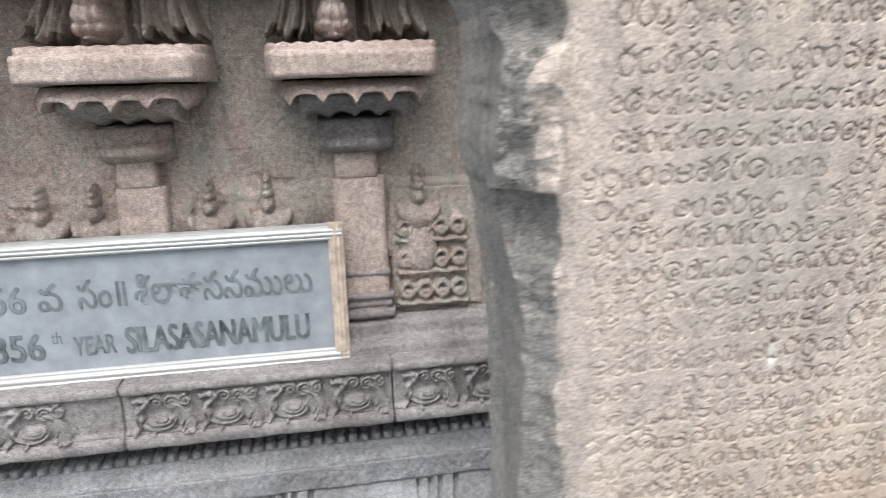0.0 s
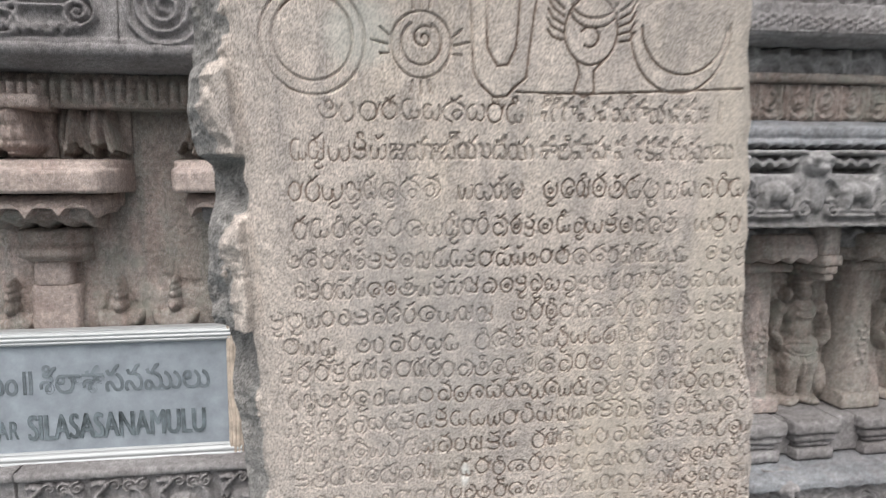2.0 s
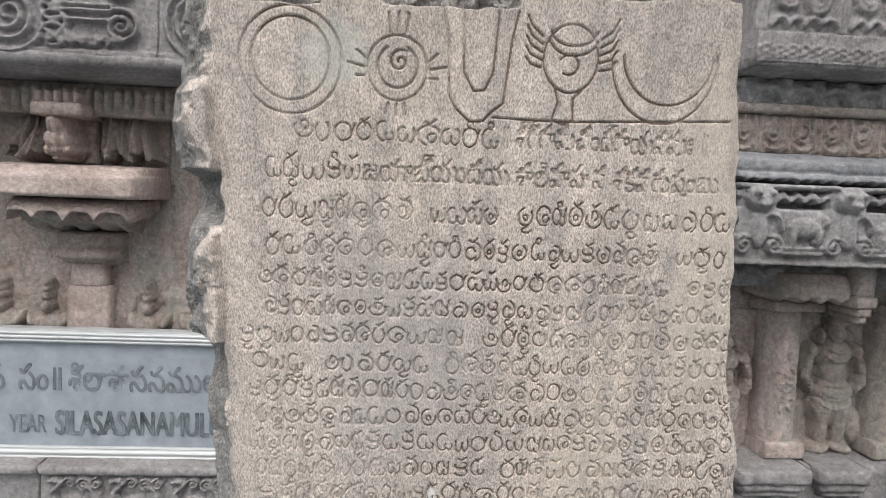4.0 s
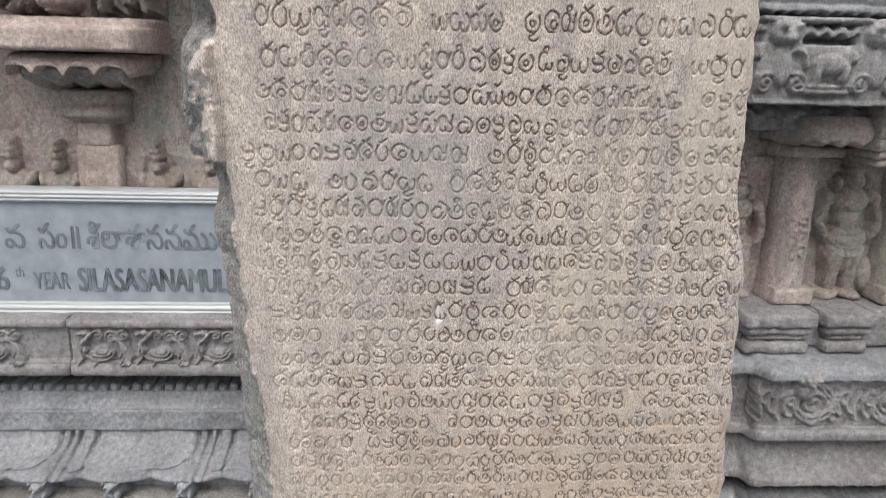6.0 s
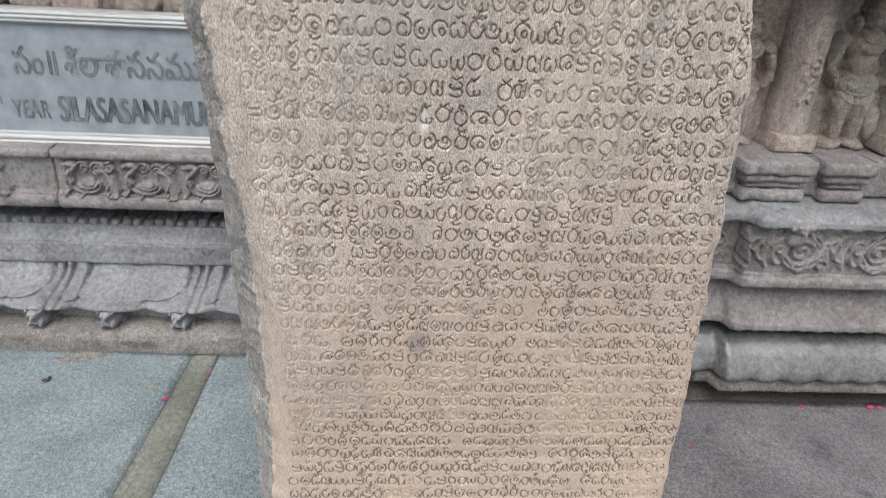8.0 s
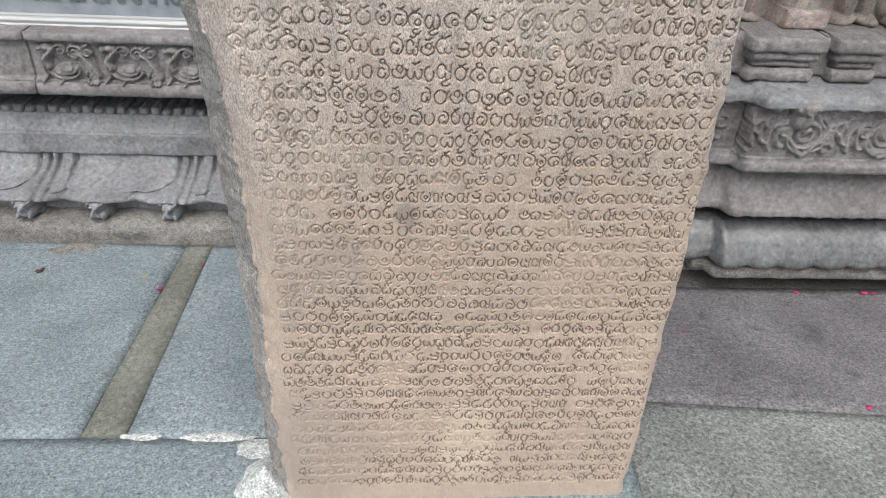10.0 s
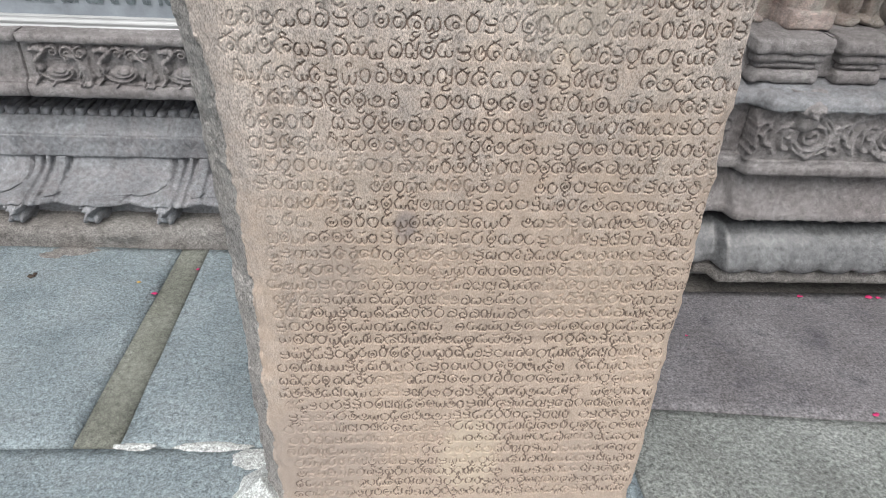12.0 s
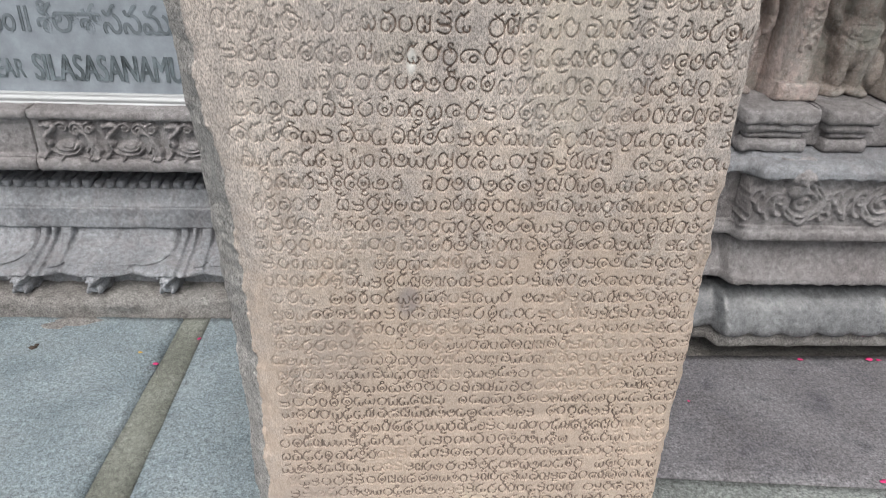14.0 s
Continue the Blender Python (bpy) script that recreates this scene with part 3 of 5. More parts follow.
for xc in (-0.86, -0.655, -0.51, -0.195, -0.03, 0.42):
    bust(xc, 1.012, 2.135, 1.12)


# carved strip beside the second pilaster
lines = []
for r in range(3):
    for c in range(4):
        x, z = 0.375 + 0.055 * c, 0.8 + 0.1 * r
        lines += [arc(x, z, 0.02, 0.024, 0, 360, 10), [(x - 0.022, z - 0.04), (x + 0.022, z - 0.045)], arc(x, z - 0.01, 0.008, 0.008, 0, 360, 6)]
relief("carved_strip", 0.33, 0.62, 0.74, 1.12, 2.09, 2.2, REDSTONE, wall_left, step=0.005, lines=lines, width=0.009, height=0.028, amp=0.004)

# ---- painted board on the frieze ledge ----
sign = new("sign_board")
tagged(sign, "grey painted board with dark lettering in pale metal frame", "sign")
SX0, SX1, SZ0, SZ1, SY = -1.38, 0.18, 0.612, 1.04, 1.98


def bar(name, x0, x1, z0, z1, material, label=""):
    """A frame strip with three raised beads along its length."""
    bm = bmesh.new()
    along_x = (x1 - x0) > (z1 - z0)
    n = 18
    w = (z1 - z0) if along_x else (x1 - x0)
    rows_ = []
    for k in range(n + 1):
        s = k / n
        d = 0.012 + 0.012 * math.sin(math.pi * s) ** 0.5 + 0.004 * abs(math.sin(3.5 * math.pi * s))
        rows_.append([bm.verts.new((x, SY + 0.02 - d, z0 + s * w)) if along_x else bm.verts.new((x0 + s * w, SY + 0.02 - d, x)) for x in ((x0, x1) if along_x else (z0, z1))])
    rows_.insert(0, [bm.verts.new((v.co.x, SY + 0.045, v.co.z)) for v in rows_[0]])
    rows_.append([bm.verts.new((v.co.x, SY + 0.045, v.co.z)) for v in rows_[-1]])
    for a, b in zip(rows_, rows_[1:]):
        bm.faces.new((a[0], a[1], b[1], b[0]) if along_x else (a[0], b[0], b[1], a[1]))
    bm.faces.new([r[0] for r in rows_])
    bm.faces.new([r[1] for r in reversed(rows_)])
    bm.normal_update()
    return part(name, bm, material, sign, label)


bar("frame_top", SX0, SX1 - 0.002, SZ1 - 0.046, SZ1, FRAME, "pale ribbed metal frame strip")
bar("frame_bottom", SX0, SX1 - 0.002, SZ0 - 0.006, SZ0 + 0.054, FRAME, "pale ribbed metal frame strip")
bar("frame_side", SX1 - 0.042, SX1 + 0.004, SZ0 - 0.004, SZ1 + 0.003, RUST, "brown stained frame strip")
bar("frame_side", SX0 - 0.004, SX0 + 0.042, SZ0 - 0.004, SZ1 + 0.003, FRAME)
block("panel", SX0 + 0.01, SX1 - 0.01, SY + 0.012, SY + 0.04, SZ0 + 0.01, SZ1 - 0.01, BOARD, sign, "grey painted panel with scuffs", step=0.03, amp=0.0006, bevel=0.001)


def lettering(body, x, z, size, x_end=None, bold=0.0, shear=0.0, lift=0.0, paint=LETTER):
    cu = bpy.data.curves.new("lettering", "FONT")
    cu.body, cu.size, cu.extrude, cu.offset, cu.shear = body, size, 0.0004, bold, shear
    tmp = bpy.data.objects.new("lettering", cu)
    scene.collection.objects.link(tmp)
    bpy.context.view_layer.update()
    me = bpy.data.meshes.new_from_object(tmp.evaluated_get(bpy.context.evaluated_depsgraph_get()))
    bpy.data.objects.remove(tmp)
    co = np.empty(len(me.vertices) * 3, dtype=np.float32)
    me.vertices.foreach_get("co", co)
    co = co.reshape(-1, 3)
    if x_end is not None:
        co[:, 0] = (co[:, 0] - co[:, 0].min()) * (x_end - x) / (co[:, 0].max() - co[:, 0].min())
    bm = bmesh.new()
    bm.from_mesh(me)
    bm.verts.ensure_lookup_table()
    seen, depth, k = set(), np.zeros(len(co)), 0
    for v in bm.verts:
        if v.index in seen:
            continue
        todo = [v]
        seen.add(v.index)
        while todo:
            q = todo.pop()
            depth[q.index] = 0.0003 * (k % 4)
            for e in q.link_edges:
                o = e.other_vert(q)
                if o.index not in seen:
                    seen.add(o.index)
                    todo.append(o)
        k += 1
    bm.free()
    out = np.stack([x + co[:, 0], SY + 0.0115 - co[:, 2] - depth - lift, z + co[:, 1]], -1)
    me.vertices.foreach_set("co", out.astype(np.float32).ravel())
    me.update()
    me.materials.clear()
    me.materials.append(paint)
    ob = new("lettering", me)
    ob.parent = sign
    return ob


for k in range(3):
    lettering("SILASASANAMULU", -0.45 + 0.0028 * k, 0.703, 0.112, 0.063 + 0.0028 * k, 0.0, 0.0, 0.001 * k)
    lettering("356", -0.80 + 0.003 * k, 0.705, 0.112, -0.671 + 0.003 * k, 0.0, 0.0, 0.001 * k)
for k in range(2):
    lettering("YEAR", -0.59 + 0.0022 * k, 0.708, 0.082, -0.477 + 0.0022 * k, 0.0, 0.0, 0.001 * k)
    lettering("\u0c38\u0c02\u0965", -0.56 + 0.003 * k, 0.845, 0.115, -0.433 + 0.003 * k, 0.0, 0.0, 0.001 * k, FADED)
    lettering("\u0c36\u0c3f\u0c32\u0c3e\u0c36\u0c3e\u0c38\u0c28\u0c2e\u0c41\u0c32\u0c41", -0.41 + 0.003 * k, 0.845, 0.115, 0.082 + 0.003 * k, 0.0, 0.0, 0.001 * k, FADED)
    lettering("356 \u0c35", -0.83 + 0.003 * k, 0.845, 0.11, -0.603 + 0.003 * k, 0.0, 0.0, 0.001 * k, FADED)
lettering("th", -0.645, 0.748, 0.05, -0.617)

# ---- right wall: a projecting bay ----
RX0, RX1 = 1.44, 3.0
wall_right = block("wall_right", RX0 + 0.03, RX1, 1.86, 2.5, 0.0, 3.0, REDSTONE, step=0.025, amp=0.006)
tagged(wall_right, "projecting temple wall bay with niches and carved mouldings", "wall", kind="structure")
CORNER = 1.615


def step_back(P):
    """The bay's corner: the courses step back a little towards the inner angle."""
    P[..., 1] += 0.05 * smooth(CORNER + 0.012, CORNER - 0.012, P[..., 0])
    return P


def worn_cushion(P):
    P = step_back(P)
    u = ((P[..., 0] - 1.6) / 0.105) % 1.0
    lift = np.abs(np.sin(np.pi * u))
    low = smooth(0.16, 0.11, P[..., 2])
    P[..., 1] -= 0.012 * lift * low
    P[..., 2] += 0.006 * (1 - lift) * smooth(0.125, 0.105, P[..., 2])
    return P


moulding("foot_course", [(1.7, 0.046), (1.53, 0.048), (1.516, 0.054), (1.511, 0.062), (1.511, 0.078), (1.52, 0.09), (1.56, 0.098)], 1.56, RX1, 1.95, PLINTH, wall_right, "greenish grey foot course", amp=0.005, shape=step_back)
moulding("worn_cushion", [(1.6, 0.096), (1.52, 0.098), (1.502, 0.106), (1.496, 0.12), (1.498, 0.14), (1.506, 0.162), (1.52, 0.186), (1.545, 0.21), (1.575, 0.228), (1.64, 0.232)], 1.5, RX1, 1.95, WORNSTONE, wall_right, "dark cushion moulding polished by touch", step=0.007, xstep=0.008, amp=0.0035, shape=worn_cushion)


def hatch(P):
    P = step_back(P)
    P[..., 1] += 0.0022 * np.sin(P[..., 0] / 0.011 * 6.283 + P[..., 2] * 25) * smooth(0.29, 0.3, P[..., 2]) * smooth(0.395, 0.37, P[..., 2])
    P[..., 2] += 0.006 * np.abs(np.sin(P[..., 0] / 0.05 * 3.1416)) * smooth(0.274, 0.262, P[..., 2])
    return P


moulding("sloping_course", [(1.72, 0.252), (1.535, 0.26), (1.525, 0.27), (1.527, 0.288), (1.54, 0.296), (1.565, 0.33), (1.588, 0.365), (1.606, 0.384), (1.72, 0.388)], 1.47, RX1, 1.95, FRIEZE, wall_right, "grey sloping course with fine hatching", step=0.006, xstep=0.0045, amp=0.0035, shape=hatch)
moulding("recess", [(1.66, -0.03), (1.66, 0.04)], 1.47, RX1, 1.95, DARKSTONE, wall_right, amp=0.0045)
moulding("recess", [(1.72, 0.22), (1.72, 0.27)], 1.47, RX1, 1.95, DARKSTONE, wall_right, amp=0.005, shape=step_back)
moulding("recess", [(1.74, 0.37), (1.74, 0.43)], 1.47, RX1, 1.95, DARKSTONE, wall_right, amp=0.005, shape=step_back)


def bay_lines(z0, z1, xa, xb, big):
    out, c, k = [], xa, 0
    zm = (z0 + z1) / 2
    while c < xb:
        r = (z1 - z0) * 0.4
        if k % 2:
            out += [spiral(c, zm, r, 2.2, 1.0 + k), arc(c, zm, r * 1.15, r * 1.15, 0, 360, 18), [(c, zm + r * 1.3), (c + r * 1.2, zm), (c, zm - r * 1.3), (c - r * 1.2, zm), (c, zm + r * 1.3)]]
        else:
            for q in range(5):
                out.append(arc(c + (q - 2) * 0.024, zm + 0.012 * ((q * 7) % 3 - 1), 0.02, r * 0.8, 70 - 40 * (q % 2), 290 - 40 * (q % 2), 8))
            out += [spiral(c - 0.05, zm - r * 0.2, r * 0.5, 1.6, 0.4), spiral(c + 0.05, zm + r * 0.2, r * 0.5, 1.6, 3.0, -1)]
        c += big
        k += 1
    return out


relief("carved_course", CORNER - 0.003, RX1, 0.45, 0.6, 1.552, 1.95, FRIEZE, wall_right, "grey-brown course carved with scrolls and lozenges", step=0.004, lines=bay_lines(0.462, 0.59, 1.66, RX1, 0.115), width=0.006, height=0.017, amp=0.004)
relief("carved_course", 1.46, CORNER - 0.003, 0.45, 0.6, 1.605, 1.95, FRIEZE, wall_right, step=0.005, lines=bay_lines(0.462, 0.59, 1.5, 1.6, 0.1), width=0.006, height=0.015, amp=0.0045)
moulding("carved_course_foot", [(1.74, 0.402), (1.545, 0.404), (1.535, 0.412), (1.535, 0.432), (1.545, 0.44), (1.545, 0.452), (1.58, 0.456)], 1.46, RX1, 1.95, FRIEZE, wall_right, step=0.007, amp=0.005, shape=step_back)
moulding("ledge_slab", [(1.62, 0.592), (1.525, 0.598), (1.512, 0.606), (1.514, 0.63), (1.53, 0.64), (1.6, 0.652), (1.75, 0.664)], 1.46, RX1, 1.95, GREYSTONE, wall_right, "blue-grey ledge slab with a worn drip edge", step=0.008, amp=0.004, shape=lambda P: scallop(step_back(P), 0.595, 0.62, 0.06, 1.6, 0.008))
relief("boss", 1.695, 1.79, 0.535, 0.648, 1.562, 1.6, FRIEZE, wall_right, step=0.0035, bodies=[(1.742, 0.61, 0.045, 0.03, 0.064, 0), (1.742, 0.575, 0.035, 0.035, 0.055, 0), (1.725, 0.615, 0.012, 0.012, 0.072, 0), (1.76, 0.615, 0.012, 0.012, 0.072, 0), (1.742, 0.598, 0.01, 0.01, 0.074, 0)], amp=0.0045)


def pedestal(x0, x1, y, broken=False):
    p = new("pedestal")
    p.parent = wall_right
    m = FRIEZE
    for k, (g, a, b) in enumerate([(0.008, 0.655, 0.69), (0.016, 0.692, 0.71), (0.004, 0.712, 0.735), (-0.006, 0.737, 0.775)]):
        block("tier", x0 + g, x1 - g, y + g, 1.9, a, b, m, p, step=0.008, amp=0.008 if broken else 0.004, bevel=0.008, seed=x0 + k)
    return p


pedestal(1.575, 1.775, 1.585, True)
pedestal(1.812, 1.955, 1.59)
pedestal(2.045, 2.2, 1.6)
pedestal(2.3, 2.46, 1.59)
block("niche_floor", 1.5, RX1, 1.64, 1.95, 0.66, 0.772, FRIEZE, wall_right, amp=0.005)


def niche_pilaster(xc, w0, w1):
    """A faceted niche pilaster, broader at its foot, ringed under its bracket capital."""
    p = new("pilaster")
    p.parent = wall_right

    def facet(P):
        t = (P[..., 2] - 0.775) / 0.45
        P[..., 0] = xc + (P[..., 0] - xc) * (w0 + (w1 - w0) * t) / w0
        e = np.abs(P[..., 0] - xc)
        P[..., 1] += np.clip(e - w0 * 0.45, 0, 1) * 1.7
        for zr in (1.12, 1.135, 1.16):
            P[..., 1] += 0.006 * smooth(0.005, 0.001, np.abs(P[..., 2] - zr))
        return P
    moulding("shaft", [(1.8, 0.775), (1.69, 0.775), (1.69, 1.215), (1.8, 1.22)], xc - w0, xc + w0, 1.88, REDSTONE, p, step=0.008, amp=0.004, shape=facet, seed=xc)
    block("foot", xc - w0 - 0.005, xc + w0 + 0.005, 1.674, 1.88, 0.776, 0.825, REDSTONE, p, step=0.008, amp=0.004, seed=xc)
    lines_ = [arc(xc + 0.006 * ((q * 5) % 3 - 1), 0.92 + 0.022 * q, 0.014, 0.012, 40 * q, 40 * q + 220, 6) for q in range(6)]
    relief("carved_knot", xc - 0.025, xc + 0.025, 0.9, 1.06, 1.693, 1.72, REDSTONE, p, step=0.004, lines=lines_, width=0.006, height=0.012, amp=0.002, seed=xc)

    def leafy(P):
        e = np.abs(P[..., 0] - xc)
        P[..., 1] += np.clip(e - 0.07, 0, 1) * 1.0
        return scallop(P, 1.245, 1.275, 0.05, xc, 0.018)
    moulding("capital", [(1.75, 1.205), (1.67, 1.212), (1.655, 1.225), (1.66, 1.24), (1.7, 1.248)], xc - 0.075, xc + 0.075, 1.88, REDSTONE, p, step=0.007, amp=0.003, seed=xc)
    moulding("bracket", [(1.72, 1.25), (1.57, 1.246), (1.556, 1.256), (1.558, 1.3), (1.576, 1.33), (1.75, 1.345)], xc - 0.1, xc + 0.1, 1.88, REDSTONE, p, step=0.007, amp=0.005, shape=leafy, seed=xc)
    for g0, y0, a, b in ((0.004, 1.54, 1.275, 1.362), (0.0, 1.532, 1.245, 1.277), (0.008, 1.54, 1.222, 1.247), (0.016, 1.548, 1.202, 1.224)):
        block("pendant", xc + 0.078 + g0, xc + 0.138 - g0, y0, 1.86, a, b, REDSTONE, p, step=0.008, amp=0.004, bevel=0.006, seed=xc + a)
    return p


block("niche_back", 1.5, RX1, 1.806, 1.95, 0.77, 1.38, REDSTONE, wall_right, "shaded red-brown niche back", step=0.012, amp=0.005)
niche_pilaster(1.75, 0.057, 0.052)
niche_pilaster(2.09, 0.06, 0.054)
niche_pilaster(2.52, 0.06, 0.054)
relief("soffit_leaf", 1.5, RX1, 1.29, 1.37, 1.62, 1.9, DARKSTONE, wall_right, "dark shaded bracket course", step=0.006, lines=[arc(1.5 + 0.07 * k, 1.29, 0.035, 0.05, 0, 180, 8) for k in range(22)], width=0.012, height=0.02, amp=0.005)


def standing_figure(xc, s=1.0, y=1.79, mirror=1):
    z0 = 0.772
    B = [(0, 0.335, 0.058, 0.055, 0.075, 0), (0, 0.275, 0.043, 0.06, 0.07, 0), (0, 0.21, 0.07, 0.048, 0.082, 0), (-0.03, 0.15, 0.036, 0.07, 0.078, 4), (0.03, 0.15, 0.036, 0.07, 0.078, -4), (-0.028, 0.09, 0.024, 0.09, 0.068, 2), (0.028, 0.09, 0.024, 0.09, 0.068, -2),
         (-0.036, 0.016, 0.042, 0.02, 0.09, 10), (0.036, 0.016, 0.042, 0.02, 0.09, -10), (-0.07, 0.345, 0.022, 0.028, 0.06, 0), (0.07, 0.345, 0.022, 0.028, 0.06, 0), (-0.085, 0.3, 0.018, 0.055, 0.058, -16), (0.085, 0.3, 0.018, 0.055, 0.058, 16),
         (-0.082, 0.24, 0.016, 0.045, 0.07, 24), (0.082, 0.24, 0.016, 0.045, 0.07, -24), (0, 0.405, 0.03, 0.037, 0.085, 0), (0, 0.44, 0.034, 0.014, 0.08, 0), (0, 0.468, 0.028, 0.034, 0.07, 0), (0, 0.498, 0.018, 0.024, 0.06, 0),
         (-0.044, 0.395, 0.015, 0.028, 0.05, 0), (0.044, 0.395, 0.015, 0.028, 0.05, 0), (0.105 * mirror, 0.07, 0.04, 0.075, 0.03, 25), (0, 0.402, 0.006, 0.012, 0.092, 0), (0, 0.14, 0.014, 0.06, 0.085, 0)]
    parts = [(xc + a * s, z0 + b * s * 0.9, c * s, d * s * 0.9, h * 0.62 + 0.012, e) for a, b, c, d, h, e in B]
    k9 = s * 0.9
    lines_ = [arc(xc, z0 + 0.36 * k9, 0.03 * s, 0.016 * s, 190, 350, 6), arc(xc, z0 + 0.345 * k9, 0.04 * s, 0.03 * s, 200, 340, 8), [(xc - 0.05 * s, z0 + 0.23 * k9), (xc + 0.05 * s, z0 + 0.232 * k9)], arc(xc, z0 + 0.225 * k9, 0.06 * s, 0.04 * s, 200, 340, 10), arc(xc, z0 + 0.215 * k9, 0.065 * s, 0.055 * s, 205, 335, 10)]
    lines_ += [[(xc + e * 0.058 * s, z0 + q * k9), (xc + e * 0.088 * s, z0 + q * k9)] for e in (-1, 1) for q in (0.24, 0.25, 0.31, 0.32)] + [[(xc - 0.03 * s, z0 + q * k9), (xc + 0.03 * s, z0 + q * k9)] for q in (0.43, 0.447, 0.464, 0.48)] + [[(xc + e * 0.02 * s, z0 + 0.16 * k9), (xc + e * 0.028 * s, z0 + 0.03 * k9)] for e in (-1, 1)]
    ob = relief("statue", xc - 0.125 * s, xc + 0.145 * s, z0 - 0.002, z0 + 0.475 * s, y, y + 0.05, REDSTONE, step=0.0035, bodies=parts, lines=lines_, width=0.003, height=0.006, on_bodies=True, amp=0.0025, seed=xc)
    return tagged(ob, "weathered red-brown standing stone figure in a wall niche", "statue", group="niche figures")


standing_figure(1.93)
standing_figure(1.59, 0.9, 1.797, -1)
standing_figure(2.3, 0.95, 1.797, -1)


def animal_extra(X, Z, H):
    """Dark slots under the drip course, broken by lion-faced posts."""
    u = ((X - 1.735) / 0.235) % 1.0
    slot = smooth(0.2, 0.24, u) * smooth(0.8, 0.76, u) * smooth(1.5, 1.506, Z) * smooth(1.552, 1.546, Z)
    H = H - 0.07 * slot
    lip = smooth(0.15, 0.2, u) * smooth(0.85, 0.8, u) * smooth(0.012, 0.008, np.abs(Z - 1.532 + 0.006 * np.sin(X * 160)))
    return np.maximum(H, H * (1 - lip) + 0.0 * lip)


alines, abods = [], []
for k in range(-1, 6):
    c = 1.735 + 0.235 * k
    abods += [(c, 1.53, 0.04, 0.035, 0.035, 0), (c - 0.018, 1.54, 0.012, 0.012, 0.045, 0), (c + 0.018, 1.54, 0.012, 0.012, 0.045, 0), (c, 1.515, 0.02, 0.014, 0.045, 0), (c, 1.45, 0.025, 0.05, 0.02, 0),
              (c - 0.12, 1.455, 0.045, 0.026, 0.03, 0), (c - 0.085, 1.44, 0.012, 0.036, 0.03, 0), (c - 0.15, 1.43, 0.012, 0.03, 0.026, 0), (c - 0.072, 1.474, 0.018, 0.02, 0.03, 0)]
    alines += [spiral(c - 0.04, 1.41, 0.025, 1.6, 1.0), spiral(c + 0.04, 1.41, 0.025, 1.6, 2.0, -1), arc(c + 0.03, 1.45, 0.03, 0.04, 0, 160, 8), [(c - 0.18, 1.405), (c - 0.07, 1.405)], [(c - 0.18, 1.392), (c - 0.07, 1.392)]]
relief("animal_frieze", RX0, RX1, 1.362, 1.566, 1.462, 1.9, DARKSTONE, wall_right, "dark grey frieze of lions and small animals", step=0.0042, lines=alines, width=0.0065, height=0.018, bodies=abods, extra=animal_extra, amp=0.004, rim=0.012)
moulding("drip_course", [(1.56, 1.564), (1.475, 1.568), (1.462, 1.576), (1.464, 1.59), (1.476, 1.594), (1.47, 1.604), (1.472, 1.624), (1.49, 1.63), (1.53, 1.645), (1.58, 1.65)], RX0, RX1, 1.9, GREYSTONE, wall_right, "pale grey drip course with a toothed edge", step=0.006, xstep=0.006, amp=0.005, shape=lambda P: scallop(P, 1.566, 1.584, 0.034, 1.5, 0.01))
plines = []
for k in range(20):
    c = RX0 + 0.04 + 0.08 * k
    plines += [arc(c, 1.7, 0.016, 0.024, 0, 360, 10), spiral(c, 1.7, 0.011, 1.2, k), [(c + 0.032, 1.655), (c + 0.03, 1.74)], [(c + 0.044, 1.655), (c + 0.046, 1.74)], arc(c, 1.665, 0.02, 0.012, 180, 360, 6), [(c, 1.72), (c, 1.742)]]
relief("panel_course", RX0, RX1, 1.645, 1.745, 1.535, 1.9, REDSTONE, wall_right, "brown panel course with carved leaf panels", step=0.0042, lines=plines, width=0.005, height=0.012, amp=0.0045)
moulding("cornice_fillet", [(1.56, 1.742), (1.515, 1.745), (1.508, 1.752), (1.51, 1.768), (1.55, 1.772)], RX0, RX1, 1.9, REDSTONE, wall_right, step=0.008, amp=0.004)
relief("leaf_course", RX0, RX1, 1.768, 1.835, 1.53, 1.9, DARKSTONE, wall_right, "dark course of hanging leaves", step=0.005, lines=[arc(RX0 + 0.09 * k, 1.775, 0.042, 0.036, 0, 180, 10) for k in range(18)] + [spiral(RX0 + 0.09 * k + 0.045, 1.815, 0.022, 1.4, 1.0) for k in range(18)], width=0.011, height=0.02, amp=0.005)
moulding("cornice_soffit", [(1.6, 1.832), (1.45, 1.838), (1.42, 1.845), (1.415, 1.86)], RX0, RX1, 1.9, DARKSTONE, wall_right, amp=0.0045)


def beads(X, Z, H):
    b = np.abs(np.sin(X / 0.016 * 3.1416)) * np.abs(np.sin((Z - 1.86) / 0.016 * 3.1416 + (np.floor(X / 0.016) % 2) * 1.57))
    return H + 0.007 * b * smooth(1.858, 1.862, Z) * smooth(1.896, 1.892, Z)


